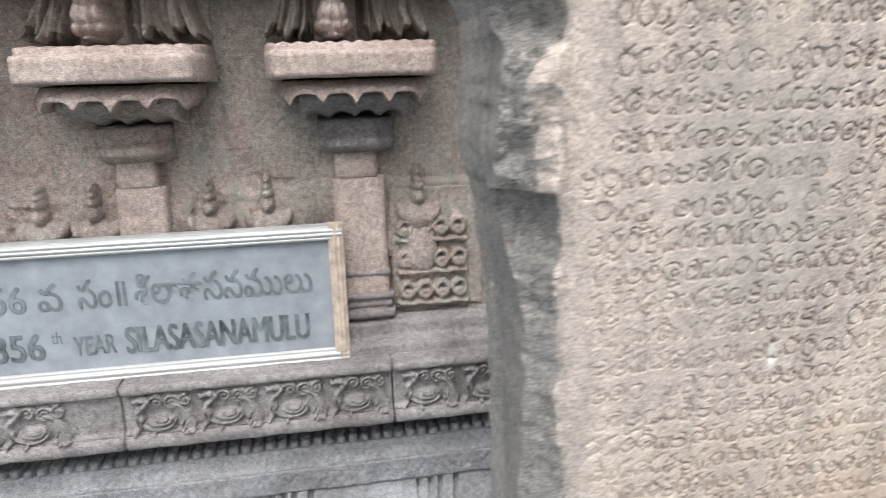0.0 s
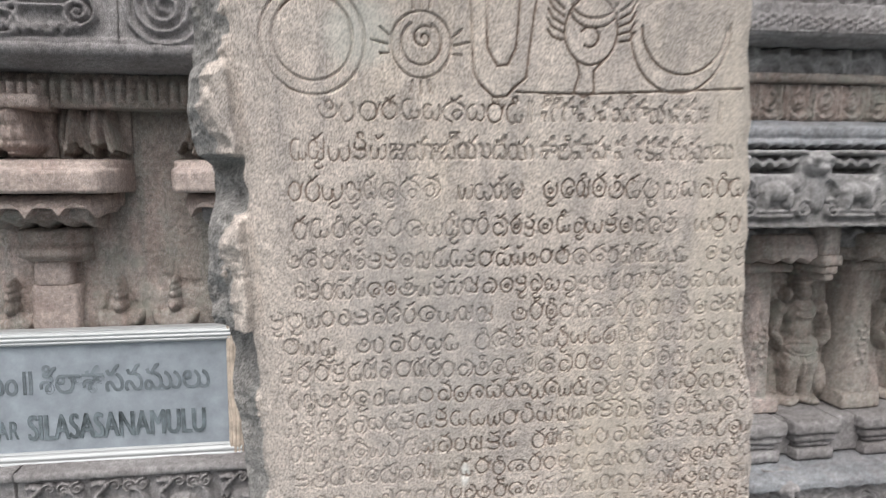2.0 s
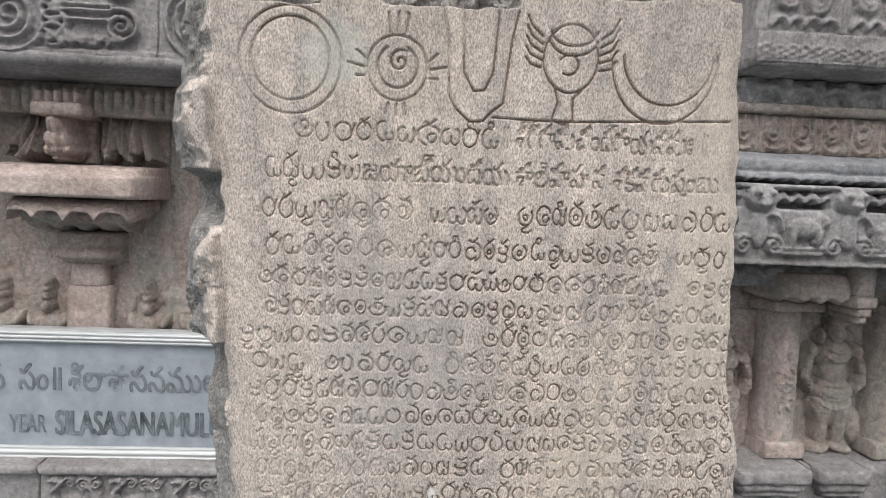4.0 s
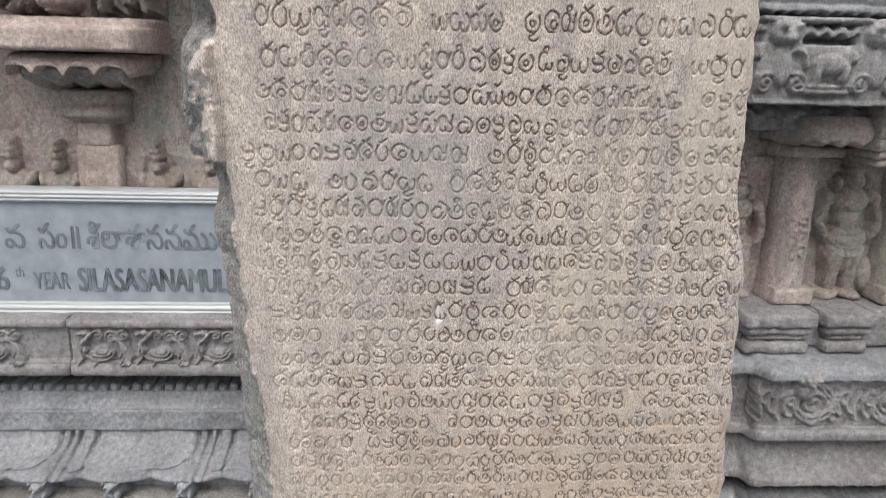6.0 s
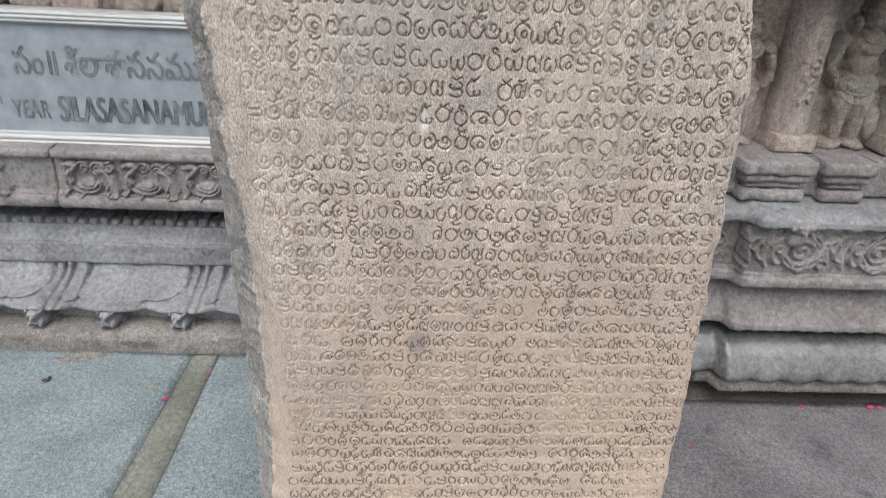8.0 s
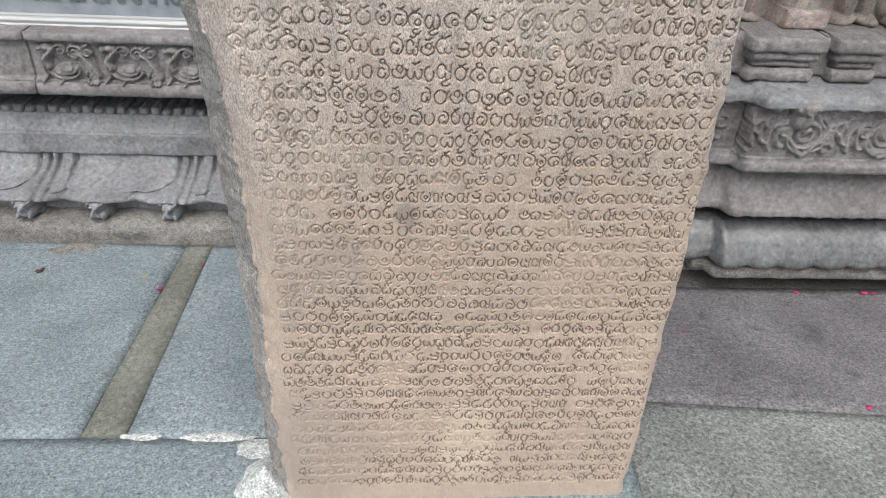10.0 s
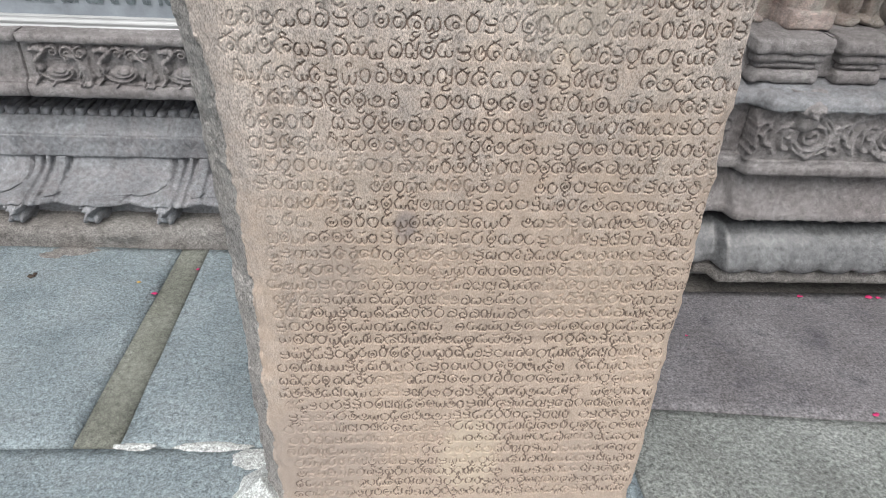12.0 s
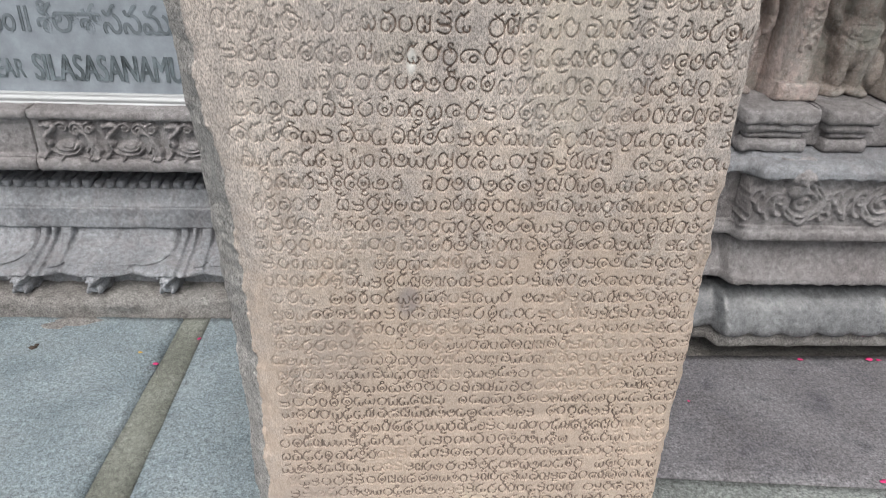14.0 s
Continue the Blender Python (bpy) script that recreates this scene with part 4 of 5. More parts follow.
relief("bead_course", RX0, RX1, 1.852, 1.925, 1.415, 1.9, FRIEZE, wall_right, "grey-brown bead course", step=0.004, extra=beads, amp=0.0045)
ulines = []
for k in range(8):
    c = RX0 + 0.02 + 0.2 * k
    ulines += [[(c, 1.93), (c + 0.012, 2.06)], [(c + 0.19, 1.93), (c + 0.178, 2.06)], spiral(c + 0.06, 2.01, 0.035, 2.0, 0.5), spiral(c + 0.13, 2.0, 0.035, 2.0, 2.5, -1)] + [arc(c + 0.04 + 0.04 * q, 1.945, 0.018, 0.016, 0, 180, 6) for q in range(4)]
relief("upper_panel", RX0, RX1, 1.922, 2.12, 1.435, 1.9, FRIEZE, wall_right, "grey-brown upper panels with scrolls", step=0.005, lines=ulines, width=0.008, height=0.014, amp=0.004)
block("top_course", RX0, RX1, 1.46, 1.9, 2.12, 2.35, DARKSTONE, wall_right, step=0.02, amp=0.008)

# ---- inscribed stone slab ----
rng = random.Random(11)
ST = 0.0012
GX0, GX1, GZ0, GZ1 = 0.30, 1.2, -0.03, 2.02
gx, gz = GX0 + ST * np.arange(int((GX1 - GX0) / ST) + 1), GZ0 + ST * np.arange(int((GZ1 - GZ0) / ST) + 1)
GX, GZ = np.meshgrid(gx, gz)


def face_left(z):
    """Where the dressed face begins, by height."""
    return np.interp(z, [-0.1, 0.1, 0.3, 0.58, 0.79, 0.98, 1.15, 1.3, 1.475, 1.61, 1.72, 2.1], [0.43, 0.425, 0.418, 0.423, 0.424, 0.408, 0.396, 0.388, 0.388, 0.377, 0.376, 0.376])


def face_right(z):
    return np.interp(z, [-0.1, 0.08, 0.28, 0.58, 0.78, 0.98, 1.15, 1.22, 1.31, 1.48, 1.63, 1.75, 2.1], [1.15, 1.143, 1.143, 1.13, 1.114, 1.095, 1.081, 1.062, 1.046, 1.039, 1.022, 1.009, 0.99])


def letter(cx, cz, h, wide):
    """Worn round bowls, curls and hooks: the strokes of a carved sign that can no longer be read."""
    r, k, out = h * 0.46 * rng.uniform(0.88, 1.06), rng.randrange(12), []
    w = wide * rng.uniform(0.4, 0.47)
    a = rng.uniform(-30, 30)
    if k < 3:
        out.append(arc(cx, cz, w * 0.85, r * 0.9, 115 + a, 115 + a + rng.uniform(270, 350), 16))
        if k:
            out.append([(cx - w * 0.1, cz + r * 0.9), (cx + w * 0.2, cz + r * 0.45)] if k == 1 else arc(cx, cz - r * 0.1, w * 0.3, r * 0.3, 0, 360, 8))
    elif k == 3:
        out += [arc(cx - w * 0.42, cz - r * 0.15, w * 0.5, r * 0.75, 70 + a, 350, 12), arc(cx + w * 0.52, cz - r * 0.15, w * 0.48, r * 0.8, 180, 430 + a, 12)]
    elif k == 4:
        out += [arc(cx, cz, w, r * 0.92, 20, 260 + a, 14), arc(cx + w * 0.3, cz - r * 0.25, w * 0.4, r * 0.4, 60, 380, 10)]
    elif k == 5:
        out += [arc(cx, cz + r * 0.35, w * 0.75, r * 0.5, 160, 430, 10), arc(cx, cz - r * 0.45, w * 0.8, r * 0.5, 110, -150, 11)]
    elif k == 6:
        out += [arc(cx - w * 0.5, cz - r * 0.1, w * 0.48, r * 0.85, 150, 370, 10), arc(cx + w * 0.5, cz - r * 0.1, w * 0.48, r * 0.85, 170, 400, 10)]
    elif k == 7:
        out += [arc(cx - w * 0.35, cz, w * 0.55, r * 0.85, 10, 340 + a, 14), arc(cx + w * 0.45, cz - r * 0.4, w * 0.42, r * 0.5, 180, 440, 9), [(cx + w * 0.8, cz - r * 0.1), (cx + w * 0.9, cz + r * 0.9)]]
    elif k == 8:
        out += [arc(cx, cz - r * 0.15, w * 0.98, r * 0.75, 150, 390, 14), arc(cx + w * 0.1, cz + r * 0.25, w * 0.4, r * 0.45, -80, 230, 10)]
    elif k == 9:
        out += [arc(cx - w * 0.1, cz - r * 0.2, w * 0.55, r * 0.65, 40 + a, 350 + a, 12), arc(cx + w * 0.1, cz, w * 0.9, r, -70, 90, 10)]
    elif k == 10:
        out += [arc(cx - w * 0.25, cz, w * 0.7, r * 0.95, 60, 310, 13), arc(cx + w * 0.5, cz - r * 0.45, w * 0.45, r * 0.45, 150, 400, 8)]
    else:
        out += [arc(cx, cz, w * 0.8, r * 0.9, 0, 360, 16), [(cx + w * 0.8, cz), (cx + w * 1.05, cz + r * 0.8)]]
    if rng.random() < 0.4:
        out.append([(cx - w * 0.35, cz + r * 1.22), (cx, cz + r * 0.98), (cx + w * 0.6, cz + r * 1.4)])
    elif rng.random() < 0.15:
        out.append(arc(cx, cz + r * 1.25, w * 0.35, r * 0.28, -30, 250, 8))
    if rng.random() < 0.16:
        out.append(arc(cx + w * 0.2, cz - r * 1.4, w * 0.5, r * 0.32, 80, 360, 9))
    j = r * 0.04
    return [[(px + rng.uniform(-j, j), pz + rng.uniform(-j, j)) for px, pz in ln] for ln in out]


def carve_row(z, x, right, h):
    out = []
    while x < right:
        w = h * rng.uniform(0.7, 1.02)
        if rng.random() < 0.98:
            out += letter(x + w / 2, z + rng.uniform(-0.002, 0.002), h, w)
        x += w * rng.uniform(0.92, 1.04)
    return out


# the two first lines end in words that can still be read; below them the signs are worn
carve = carve_row(1.574, 0.47, 0.715, 0.029) + carve_row(1.527, 0.435, 0.545, 0.029)
for z, h in ((1.479, 0.028), (1.432, 0.026), (1.391, 0.024), (1.355, 0.024)):
    carve += carve_row(z, float(face_left(z)) + 0.035 + rng.uniform(0, 0.012), float(face_right(z)) - 0.014, h)
z = 1.318
while z > 0.03:
    up = float(smooth(0.75, 1.1, np.array(z)))
    carve += carve_row(z, float(face_left(z)) + 0.02 + rng.uniform(-0.004, 0.012), float(face_right(z)) - 0.014, 0.0232 + 0.0028 * up)
    z -= 0.0318 + 0.0045 * up + rng.uniform(-0.001, 0.001)


def carve_words(H, body, x, x_end, z, size):
    """Presses the built-in font's letters into the height grid."""
    cu = bpy.data.curves.new("words", "FONT")
    cu.body, cu.size, cu.offset = body, size, -0.0005
    tmp = bpy.data.objects.new("words", cu)
    scene.collection.objects.link(tmp)
    bpy.context.view_layer.update()
    me = bpy.data.meshes.new_from_object(tmp.evaluated_get(bpy.context.evaluated_depsgraph_get()))
    bpy.data.objects.remove(tmp)
    co = np.array([v.co[:2] for v in me.vertices])
    me.calc_loop_triangles()
    tris = [tuple(t.vertices) for t in me.loop_triangles]
    bpy.data.meshes.remove(me)
    co[:, 0] = x + (co[:, 0] - co[:, 0].min()) * (x_end - x) / (co[:, 0].max() - co[:, 0].min())
    co[:, 1] += z + 0.0012 * np.sin(co[:, 0] * 40)
    co = (co - (GX0, GZ0)) / ST
    for ia, ib, ic in tris:
        (ax, az), (bx, bz), (cx, cz) = co[ia], co[ib], co[ic]
        j0, j1, i0, i1 = int(min(ax, bx, cx)), int(max(ax, bx, cx)) + 2, int(min(az, bz, cz)), int(max(az, bz, cz)) + 2
        X, Z = np.meshgrid(np.arange(j0, j1), np.arange(i0, i1))
        d = (bx - ax) * (cz - az) - (cx - ax) * (bz - az)
        if abs(d) < 1e-9:
            continue
        u = ((X - ax) * (cz - az) - (cx - ax) * (Z - az)) / d
        v = ((bx - ax) * (Z - az) - (X - ax) * (bz - az)) / d
        e = 0.25 / max(1.0, math.sqrt(abs(d)))
        inside = (u >= -e) & (v >= -e) & (u + v <= 1 + e)
        H[i0:i1, j0:j1] = np.maximum(H[i0:i1, j0:j1], inside * 0.9)


# emblems in the head of the slab
sign_lines = [arc(0.466, 1.653, 0.06, 0.062, 0, 360, 40), arc(0.466, 1.655, 0.046, 0.048, 0, 360, 34),
              arc(0.592, 1.65, 0.036, 0.038, 0, 360, 26), arc(0.592, 1.652, 0.024, 0.025, 120, 420, 18), spiral(0.595, 1.658, 0.014, 1.4, 1.0),
              [(0.644, 1.724), (0.652, 1.69), (0.656, 1.62), (0.664, 1.607), (0.681, 1.592), (0.698, 1.593), (0.709, 1.605), (0.722, 1.615), (0.724, 1.64), (0.729, 1.69), (0.735, 1.722)],
              [(0.67, 1.724), (0.672, 1.65), (0.685, 1.628), (0.698, 1.63), (0.708, 1.65), (0.712, 1.724)],
              arc(0.802, 1.672, 0.034, 0.04, 0, 360, 26), arc(0.804, 1.703, 0.028, 0.016, 180, 360, 12), arc(0.804, 1.696, 0.03, 0.02, 190, 350, 12), arc(0.8, 1.665, 0.012, 0.012, -120, 150, 8),
              [(0.785, 1.636), (0.79, 1.62), (0.784, 1.6), (0.797, 1.593), (0.81, 1.6), (0.808, 1.625), (0.82, 1.638)],
              arc(0.92, 1.675, 0.066, 0.075, 180, 368, 30), arc(0.925, 1.685, 0.058, 0.062, 185, 355, 28),
              [(0.71, 1.598), (0.8, 1.597), (0.9, 1.602), (1.01, 1.607)]]
for a in range(0, 360, 90):
    for q in (-14, 0, 14):
        c, s = math.cos(radians(a + q)), math.sin(radians(a + q))
        sign_lines.append([(0.592 + 0.04 * c, 1.65 + 0.042 * s), (0.592 + (0.058 - abs(q) * 0.0006) * c, 1.65 + 0.06 * s + 0.004)])
for q in range(5):
    sign_lines.append([(0.838, 1.66 + 0.009 * q), (0.852, 1.662 + 0.011 * q), (0.858, 1.672 + 0.012 * q)])
    sign_lines.append([(0.766, 1.66 + 0.009 * q), (0.752, 1.664 + 0.011 * q), (0.746, 1.672 + 0.012 * q)])

G = np.zeros_like(GX)
strokes(G, GX0, GZ0, ST, [c for c in carve if c[0][1] > 0.55], 0.00125, 1.0)
strokes(G, GX0, GZ0, ST, [c for c in carve if c[0][1] <= 0.55], 0.0015, 1.0)
strokes(G, GX0, GZ0, ST, sign_lines, 0.0017, 1.0)
WORDS = np.zeros_like(GX)
carve_words(WORDS, "\u0965 \u0c36\u0c4d\u0c30\u0c40\u0c30\u0c3e\u0c2e\u0c1a\u0c02\u0c26\u0c4d\u0c30\u0c3e\u0c2f\u0c28\u0c2e\u0c03 \u0965", 0.725, 0.985, 1.562, 0.042)
carve_words(WORDS, "\u0c1c\u0c2f\u0c3e\u0c2d\u0c4d\u0c2f\u0c41\u0c26\u0c2f \u0c36\u0c3e\u0c32\u0c3f\u0c35\u0c3e\u0c39\u0c28 \u0c36\u0c15\u0c35\u0c30\u0c41\u0c37\u0c02\u0c2c\u0c41", 0.555, 1.005, 1.515, 0.042)
wear = smooth(-0.75, 0.15, fbm(GX, 0.3, GZ, 7.0, 3))
groove = np.maximum(G, WORDS) * (0.0022 + 0.0024 * wear) * (0.55 + 0.45 * smooth(0.0, 0.1, GX - face_left(GZ)))

left_e = face_left(GZ) + 0.006 * fbm(GX * 0, 0.7, GZ, 30.0, 3)
right_e = face_right(GZ) + 0.005 * fbm(GX * 0, 0.2, GZ, 26.0, 3)
d_left, d_right = GX - left_e, right_e - GX
# the dressed face leans a little forward; broken flanks fall back beside it
Y = 0.803 + 0.009 * GX - 0.108 * GZ - 0.1 * np.clip(0.47 - GZ, 0, 1)
Y = Y + 0.0022 * fbm(GX, 2.0, GZ, 5.0, 3) + 0.0007 * vnoise(GX * 90, 0.5, GZ * 60) + 0.0006 * vnoise(GX * 260, 0.5, GZ * 110)
chip = smooth(1.0, 0.6, np.hypot((GX - 0.656) / 0.006, (GZ - 1.1) / 0.02))
Y = Y + 0.003 * chip + groove * (d_left > 0.006) * (d_right > 0.004)
rough = fbm(GX, 5.0, GZ, 26.0, 4)
fall = np.clip(-d_left, 0, 1)
lump = np.interp(GZ, [1.2, 1.225, 1.262, 1.298, 1.306, 1.33, 1.42, 1.45, 1.47, 1.512, 1.522, 1.56, 1.61, 1.63, 1.66, 1.8], [0, 0.0, 1, 1.0, -0.6, -0.7, -0.6, -0.25, 0.55, 0.75, -0.7, -0.9, -0.8, -0.2, -0.1, 0.1])
pits = fbm(GX, 3.0, GZ, 75.0, 3)
flank = fall * 1.3 + ((0.007 + 0.013 * smooth(1.1, 1.25, GZ)) * rough + (0.004 + 0.005 * smooth(1.1, 1.25, GZ)) * pits) * smooth(0, 0.012, fall) + 0.046 * lump * smooth(0.0, 0.012, fall)
Y = Y + np.where(d_left < 0, np.maximum(flank, -0.014), 0)
fall_r = np.clip(-d_right, 0, 1)
Y = Y + np.where(d_right < 0, fall_r * 3.2 + 0.012 * rough * smooth(0, 0.01, fall_r), 0)
round_off = 0.005 * (smooth(0.012, 0, np.abs(d_left)) + smooth(0.016, 0, np.abs(d_right)) * 1.4)
Y = Y + round_off
# broken head: the face stops, with rough hollows above
head = np.interp(GX, [0.3, 0.375, 0.377, 0.5, 0.502, 0.508, 0.54, 0.575, 0.735, 0.75, 0.842, 0.845, 1.01], [1.76, 1.76, 1.716, 1.716, 1.76, 1.772, 1.752, 1.722, 1.724, 1.78, 1.78, 1.742, 1.752]) + 0.003 * vnoise(GX * 60, 0.1, 0.2)
above = smooth(0, 0.006, GZ - head)
Y = Y + above * (0.03 + 0.022 * rough + 0.018 * fbm(GX, 9.0, GZ, 60.0, 3))
# outline: columns past the flank are drawn in, so that the slab has its uneven silhouette
out_left = np.interp(gz, [-0.1, 0.1, 0.4, 0.8, 1.0, 1.14, 1.2, 1.24, 1.29, 1.305, 1.36, 1.41, 1.45, 1.5, 1.53, 1.6, 1.65, 1.7, 2.1], [0.385, 0.38, 0.375, 0.368, 0.366, 0.362, 0.352, 0.348, 0.34, 0.33, 0.326, 0.33, 0.336, 0.334, 0.318, 0.314, 0.32, 0.327, 0.34]) + 0.004 * fbm(gz * 0, 0.4, gz, 35.0, 3)
out_right = face_right(gz) + 0.008 + 0.004 * fbm(gz * 0, 0.9, gz, 30.0, 3)
cols = 625
s = np.linspace(0, 1, cols)
XN = out_left[:, None] + (out_right - out_left)[:, None] * s[None, :]
YN, DARK_LINES = np.empty_like(XN), np.empty_like(XN)
# patchy dark fill along the carved lines: dirt, plus groove shade put into colour
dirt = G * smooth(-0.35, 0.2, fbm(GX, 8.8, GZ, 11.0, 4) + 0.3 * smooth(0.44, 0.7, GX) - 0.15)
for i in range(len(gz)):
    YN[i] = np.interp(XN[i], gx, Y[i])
    DARK_LINES[i] = np.interp(XN[i], gx, dirt[i])
keep = (gz < 1.76) | (np.arange(len(gz)) % 4 == 0)
XN, YN, DARK_LINES, gz = XN[keep], YN[keep], DARK_LINES[keep], gz[keep]
GZ = np.repeat(gz[:, None], cols, 1)
P = np.stack([XN, YN, GZ], -1)
BACK = 0.97
side = np.repeat(P[:, :1], 8, 1)
tt = np.linspace(1, 0, 8)[None, :]
side[..., 1] = side[..., 1] * (1 - tt) + (BACK + 0 * tt) * tt
side[..., 0] += (0.018 * np.sin(np.pi * tt)) * 0.4 + 0.01 * tt + 0.004 * fbm(side[..., 0], side[..., 1], side[..., 2], 30.0, 3) * np.sin(np.pi * tt)
sider = np.repeat(P[:, -1:], 6, 1)
tr = np.linspace(0, 1, 6)[None, :]
sider[..., 1] = sider[..., 1] * (1 - tr) + BACK * tr
sider[..., 0] += 0.006 * tr + 0.003 * fbm(sider[..., 0], sider[..., 1], sider[..., 2], 30.0, 3) * tr
P = np.concatenate([side[:, :-1], P, sider[:, 1:]], 1)
topr = P[-1:].copy()
topr[..., 1] = BACK
P = np.concatenate([P, topr], 0)
broken = YN > 0.803 + 0.009 * XN - 0.108 * GZ - 0.1 * np.clip(0.47 - GZ, 0, 1) + 0.0115
for k in range(len(gz)):
    broken[k] &= (XN[k] < face_left(gz[k]) + 0.002) | (gz[k] > 1.7) | (XN[k] > face_right(gz[k]) - 0.002)
mask = np.ones(P.shape[:2], dtype=bool)
mask[: len(gz), 7 : 7 + cols] = broken
mask = mask[:-1, :-1]
stele = grid_object("inscribed_slab", P, STELE)
stele.data.materials.append(STELE_SIDE)
stele.data.materials.append(GRIME_AND_SHADE)
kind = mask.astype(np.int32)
# lower rows take more of this painted darkness, so their grooves stand out
darkened = (DARK_LINES[:-1, :-1] + DARK_LINES[1:, :-1] + DARK_LINES[:-1, 1:] + DARK_LINES[1:, 1:]) / 4 > (0.56 - 0.14 * smooth(0.7, 0.4, gz[:-1]))[:, None]
kind[: len(gz) - 1, 7 : 6 + cols][darkened & ~mask[: len(gz) - 1, 7 : 6 + cols]] = 2
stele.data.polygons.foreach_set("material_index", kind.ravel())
tagged(stele, "tall tan stone slab with worn carved inscription and broken edges", "stele")

# lime mortar at the slab's foot
def mortar(cx, cy, rx, ry, h, seed, name="mortar", material=MORTAR, label="whitish lime mortar smeared round the slab's foot"):
    n, m = 10, 28
    bm = bmesh.new()
    rings = []
    for k in range(n + 1):
        r = k / n
        ring = []
        for q in range(m):
            a = 6.2832 * q / m
            w = 1 + 0.35 * noise.noise((math.cos(a) * 1.7 + seed, math.sin(a) * 1.7, seed))
            x, y = cx + rx * r * w * math.cos(a), cy + ry * r * w * math.sin(a)
            zz = h * (1 - r) ** 1.5 + 0.006 * noise.noise((x * 40, y * 40, seed)) * (1 - r) + 0.001
            ring.append(bm.verts.new((x, y, zz - (0.004 if k == n else 0))))
        rings.append(ring)
    for a, b in zip(rings, rings[1:]):
        for q in range(m):
            bm.faces.new((a[q], b[q], b[(q + 1) % m], a[(q + 1) % m]))
    bmesh.ops.remove_doubles(bm, verts=rings[0], dist=0.0001)
    ob = part(name, bm, material, None, "", True)
    return tagged(ob, label, name)


mortar(0.37, 0.8, 0.065, 0.085, 0.06, 1.0)
mortar(0.23, 0.937, 0.09, 0.014, 0.004, 2.0)
mortar(0.06, 0.938, 0.05, 0.01, 0.003, 3.0)
mortar(0.33, 0.9, 0.05, 0.03, 0.006, 4.0)

mortar(-0.37, 1.73, 0.075, 0.026, 0.012, 5.0, "dirt", PLINTH, "brown earth crumbs spilled beside the plinth")
mortar(-0.43, 1.705, 0.04, 0.02, 0.005, 6.0, "dirt", PLINTH, "brown earth crumbs spilled beside the plinth")

# petals and leaf scraps
def scrap(name, x, y, s, material, label, category, seed, zlift=0.002):
    r = random.Random(seed)
    bm = bmesh.new()
    n = 9
    c = bm.verts.new((x, y, zlift + 0.004 * s / 0.012))
    ring = []
    for q in range(n):
        a = 6.2832 * q / n
        w = s * r.uniform(0.6, 1.15)
        ring.append(bm.verts.new((x + w * math.cos(a), y + 0.75 * w * math.sin(a), zlift + r.uniform(0, 0.5) * s * 0.5)))
    for q in range(n):
        bm.faces.new((c, ring[q], ring[(q + 1) % n]))
    ret = bmesh.ops.extrude_face_region(bm, geom=bm.faces[:])
    for v in ret["geom"]:
        if isinstance(v, bmesh.types.BMVert):
            v.co.z += 0.0012
    ob = part(name, bm, material, None, "", True)
    return tagged(ob, label, category)


for k, (x, y, s) in enumerate([(-0.059, 1.505, 0.009), (0.035, 1.63, 0.007), (1.905, 1.515, 0.009), (2.13, 1.515, 0.013), (2.16, 1.51, 0.009), (1.86, 1.02, 0.009), (1.475, 1.325, 0.005)]):
    scrap("petal", x, y, s, PETAL, "small fallen pink flower petal on the paving", "petal", k)
scrap("petal", -0.12, 1.561, 0.007, YELLOW, "small fallen yellow flower petal on the paving", "petal", 30)
scrap("leaf_scrap", -0.443, 1.584, 0.013, LEAF, "small dark dry leaf scrap on the paving", "leaf", 20)
scrap("leaf_scrap", -0.443 + 0.006, 1.584 + 0.014, 0.009, LEAF, "small dark dry leaf scrap on the paving", "leaf", 21)

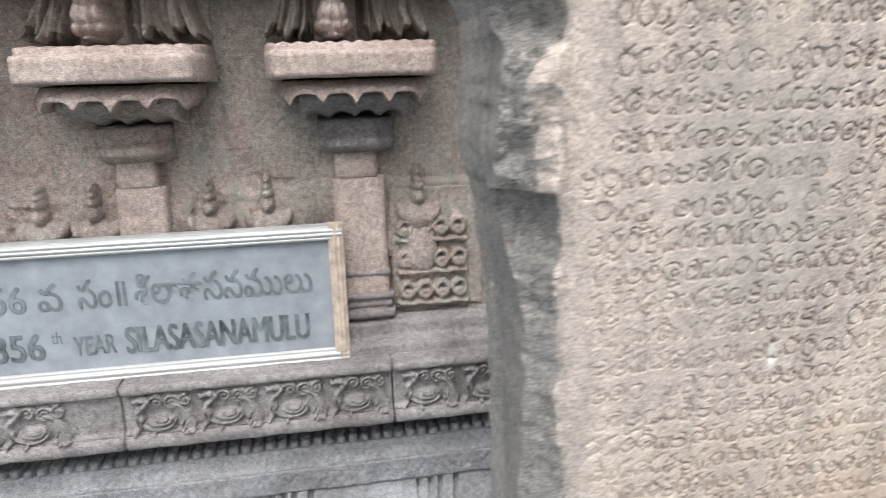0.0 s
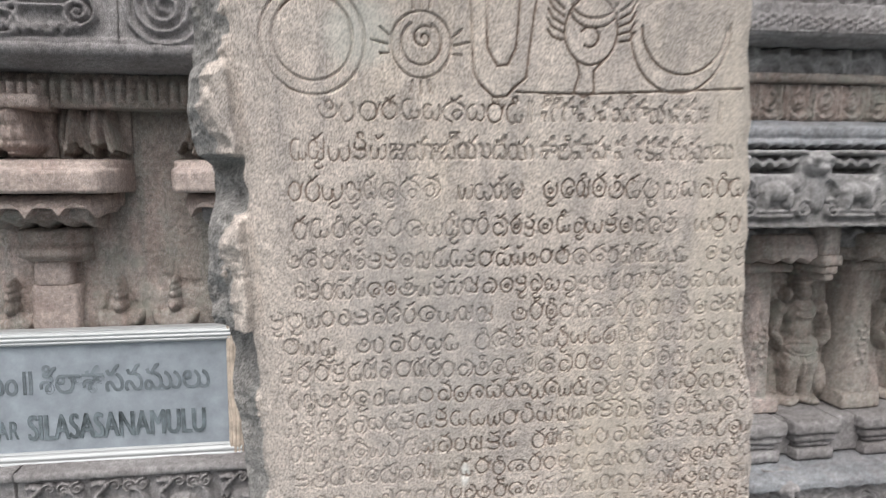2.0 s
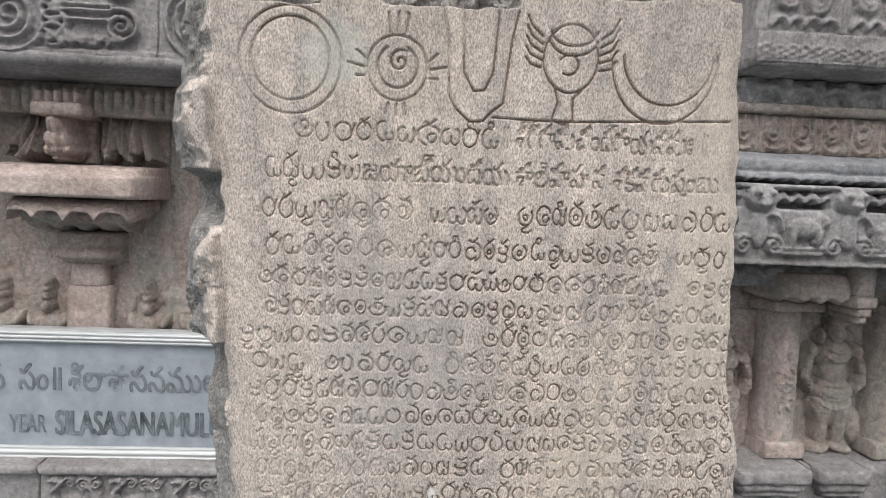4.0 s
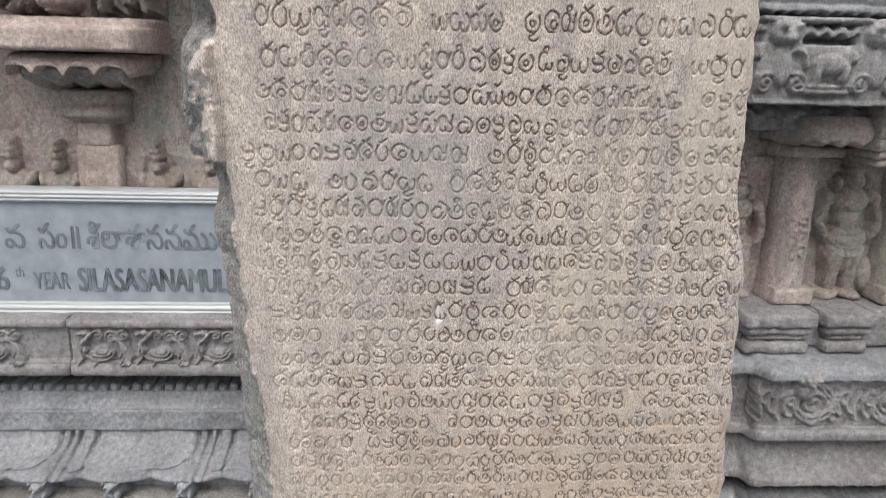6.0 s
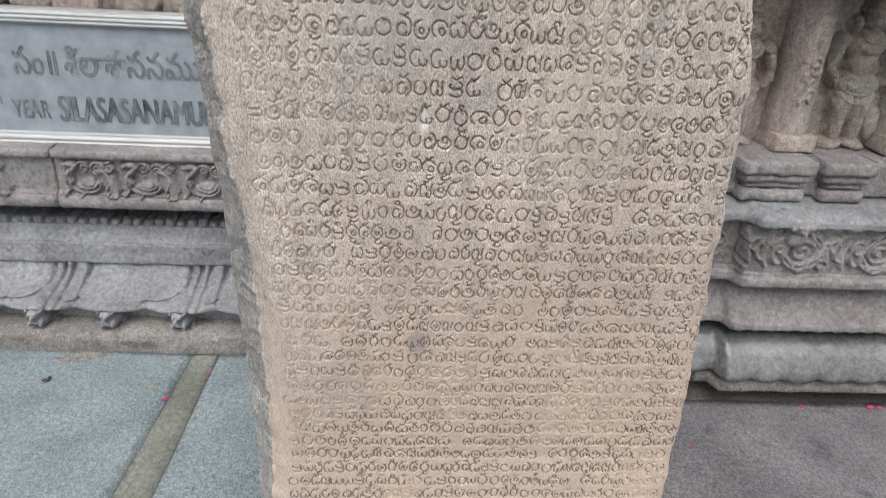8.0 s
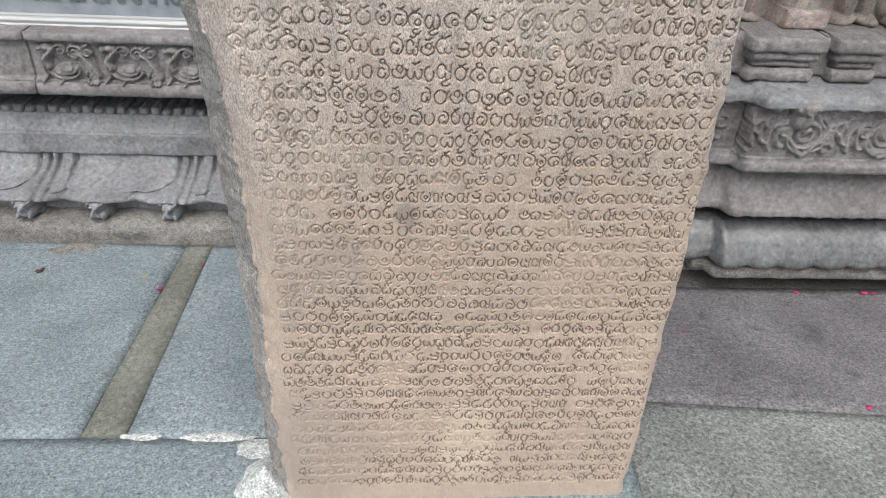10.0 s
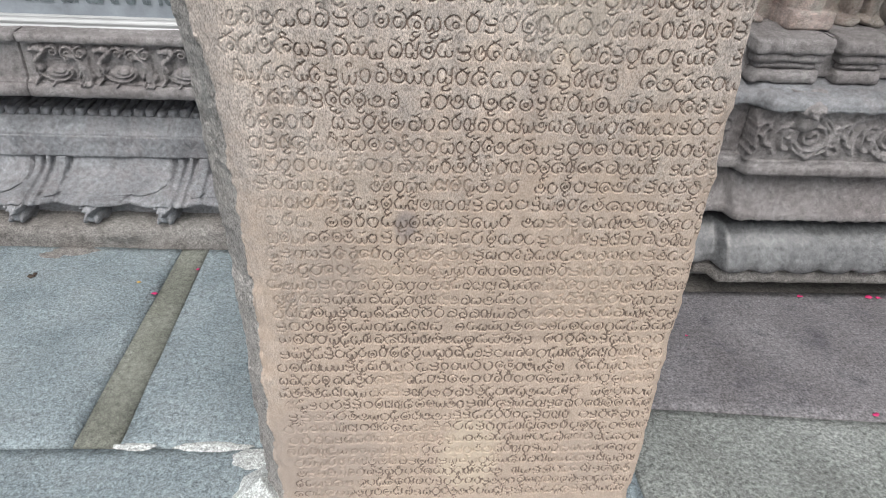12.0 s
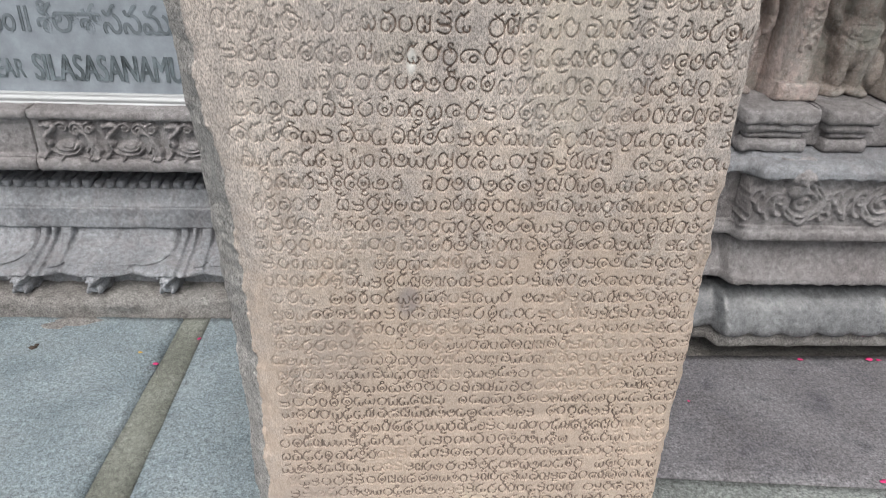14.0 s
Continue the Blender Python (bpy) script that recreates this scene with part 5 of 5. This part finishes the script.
# ---- paving slabs ----
def slab(corners, material, label="", thick=0.06, seed=0, step=0.03):
    """A paving slab between four corners (x, y), its top at z = 0, with worn rims."""
    (ax, ay), (bx, by), (cx, cy), (dx, dy) = corners
    nu = max(4, int(math.hypot(dx - ax, dy - ay) / step))
    nv = max(4, int(math.hypot(bx - ax, by - ay) / step))
    u, v = np.meshgrid(np.linspace(0, 1, nu), np.linspace(0, 1, nv), indexing="ij")
    ex = 0.004
    X = (1 - u) * ((1 - v) * ax + v * bx) + u * ((1 - v) * dx + v * cx)
    Yy = (1 - u) * ((1 - v) * ay + v * by) + u * ((1 - v) * dy + v * cy)
    Zz = 0.0014 * fbm(X + seed, Yy, 0.5, 6.0, 3)
    edge = np.minimum(np.minimum(u, 1 - u) * nu, np.minimum(v, 1 - v) * nv)
    Zz -= 0.004 * (edge < 0.5)
    X += 0.002 * vnoise(X * 12 + seed, Yy * 12, 0.1) * (edge < 0.5)
    Yy += 0.002 * vnoise(X * 12 + seed, Yy * 12, 3.1) * (edge < 0.5)
    P = np.stack([X, Yy, Zz], -1)
    P = np.concatenate([P[:1], P, P[-1:]], 0)
    P = np.concatenate([P[:, :1], P, P[:, -1:]], 1)
    for s_ in (P[0], P[-1], P[:, 0], P[:, -1]):
        s_[..., 2] = -thick
    ob = grid_object("slab", P, material, floor, label, True)
    return ob


g = 0.002
slab([(-1.6, 0.94 + g), (-0.079 - g, 0.94 + g), (-0.046 - g, 1.752), (-1.6, 1.80)], SLAB, seed=1)
slab([(-0.079 + g, 0.94 + g), (0.022, 0.94 + g), (0.036, 1.75), (-0.046 + g, 1.75)], SLAB_STRIP, "narrow brown mossy paving strip", seed=2, step=0.02)
slab([(0.024 + g, 0.94 + g), (1.19, 0.93 + g), (1.19, 1.75), (0.038 + g, 1.75)], SLAB, seed=3)
slab([(-1.6, 0.2), (0.52, 0.2), (0.52, 0.934), (-1.6, 0.936)], SLAB, seed=4)
slab([(0.524, 0.2), (1.19, 0.2), (1.19, 0.927), (0.524, 0.932)], SLAB, seed=5)
slab([(1.195, 1.06), (3.0, 0.914), (3.0, 1.541), (1.195, 1.546)], SLAB_DARK, "purple-grey paving slab with dark stains", seed=6)
slab([(1.195, 0.3), (3.0, 0.3), (3.0, 0.91), (1.195, 1.056)], SLAB_ROUGH, "rough speckled grey paving slab", seed=7)
slab([(1.195, 1.565), (1.47, 1.563), (1.47, 2.1), (1.195, 2.1)], SLAB_DARK, seed=8)
for k in range(5):
    x = -3.0 + 1.2 * k
    for q in range(2):
        y = -2.2 + 1.2 * q
        slab([(x, y), (x + 1.196, y), (x + 1.196, y + (1.196 if q == 0 else 1.19)), (x, y + (1.196 if q == 0 else 1.19))], SLAB, seed=10 + k * 2 + q, step=0.1)
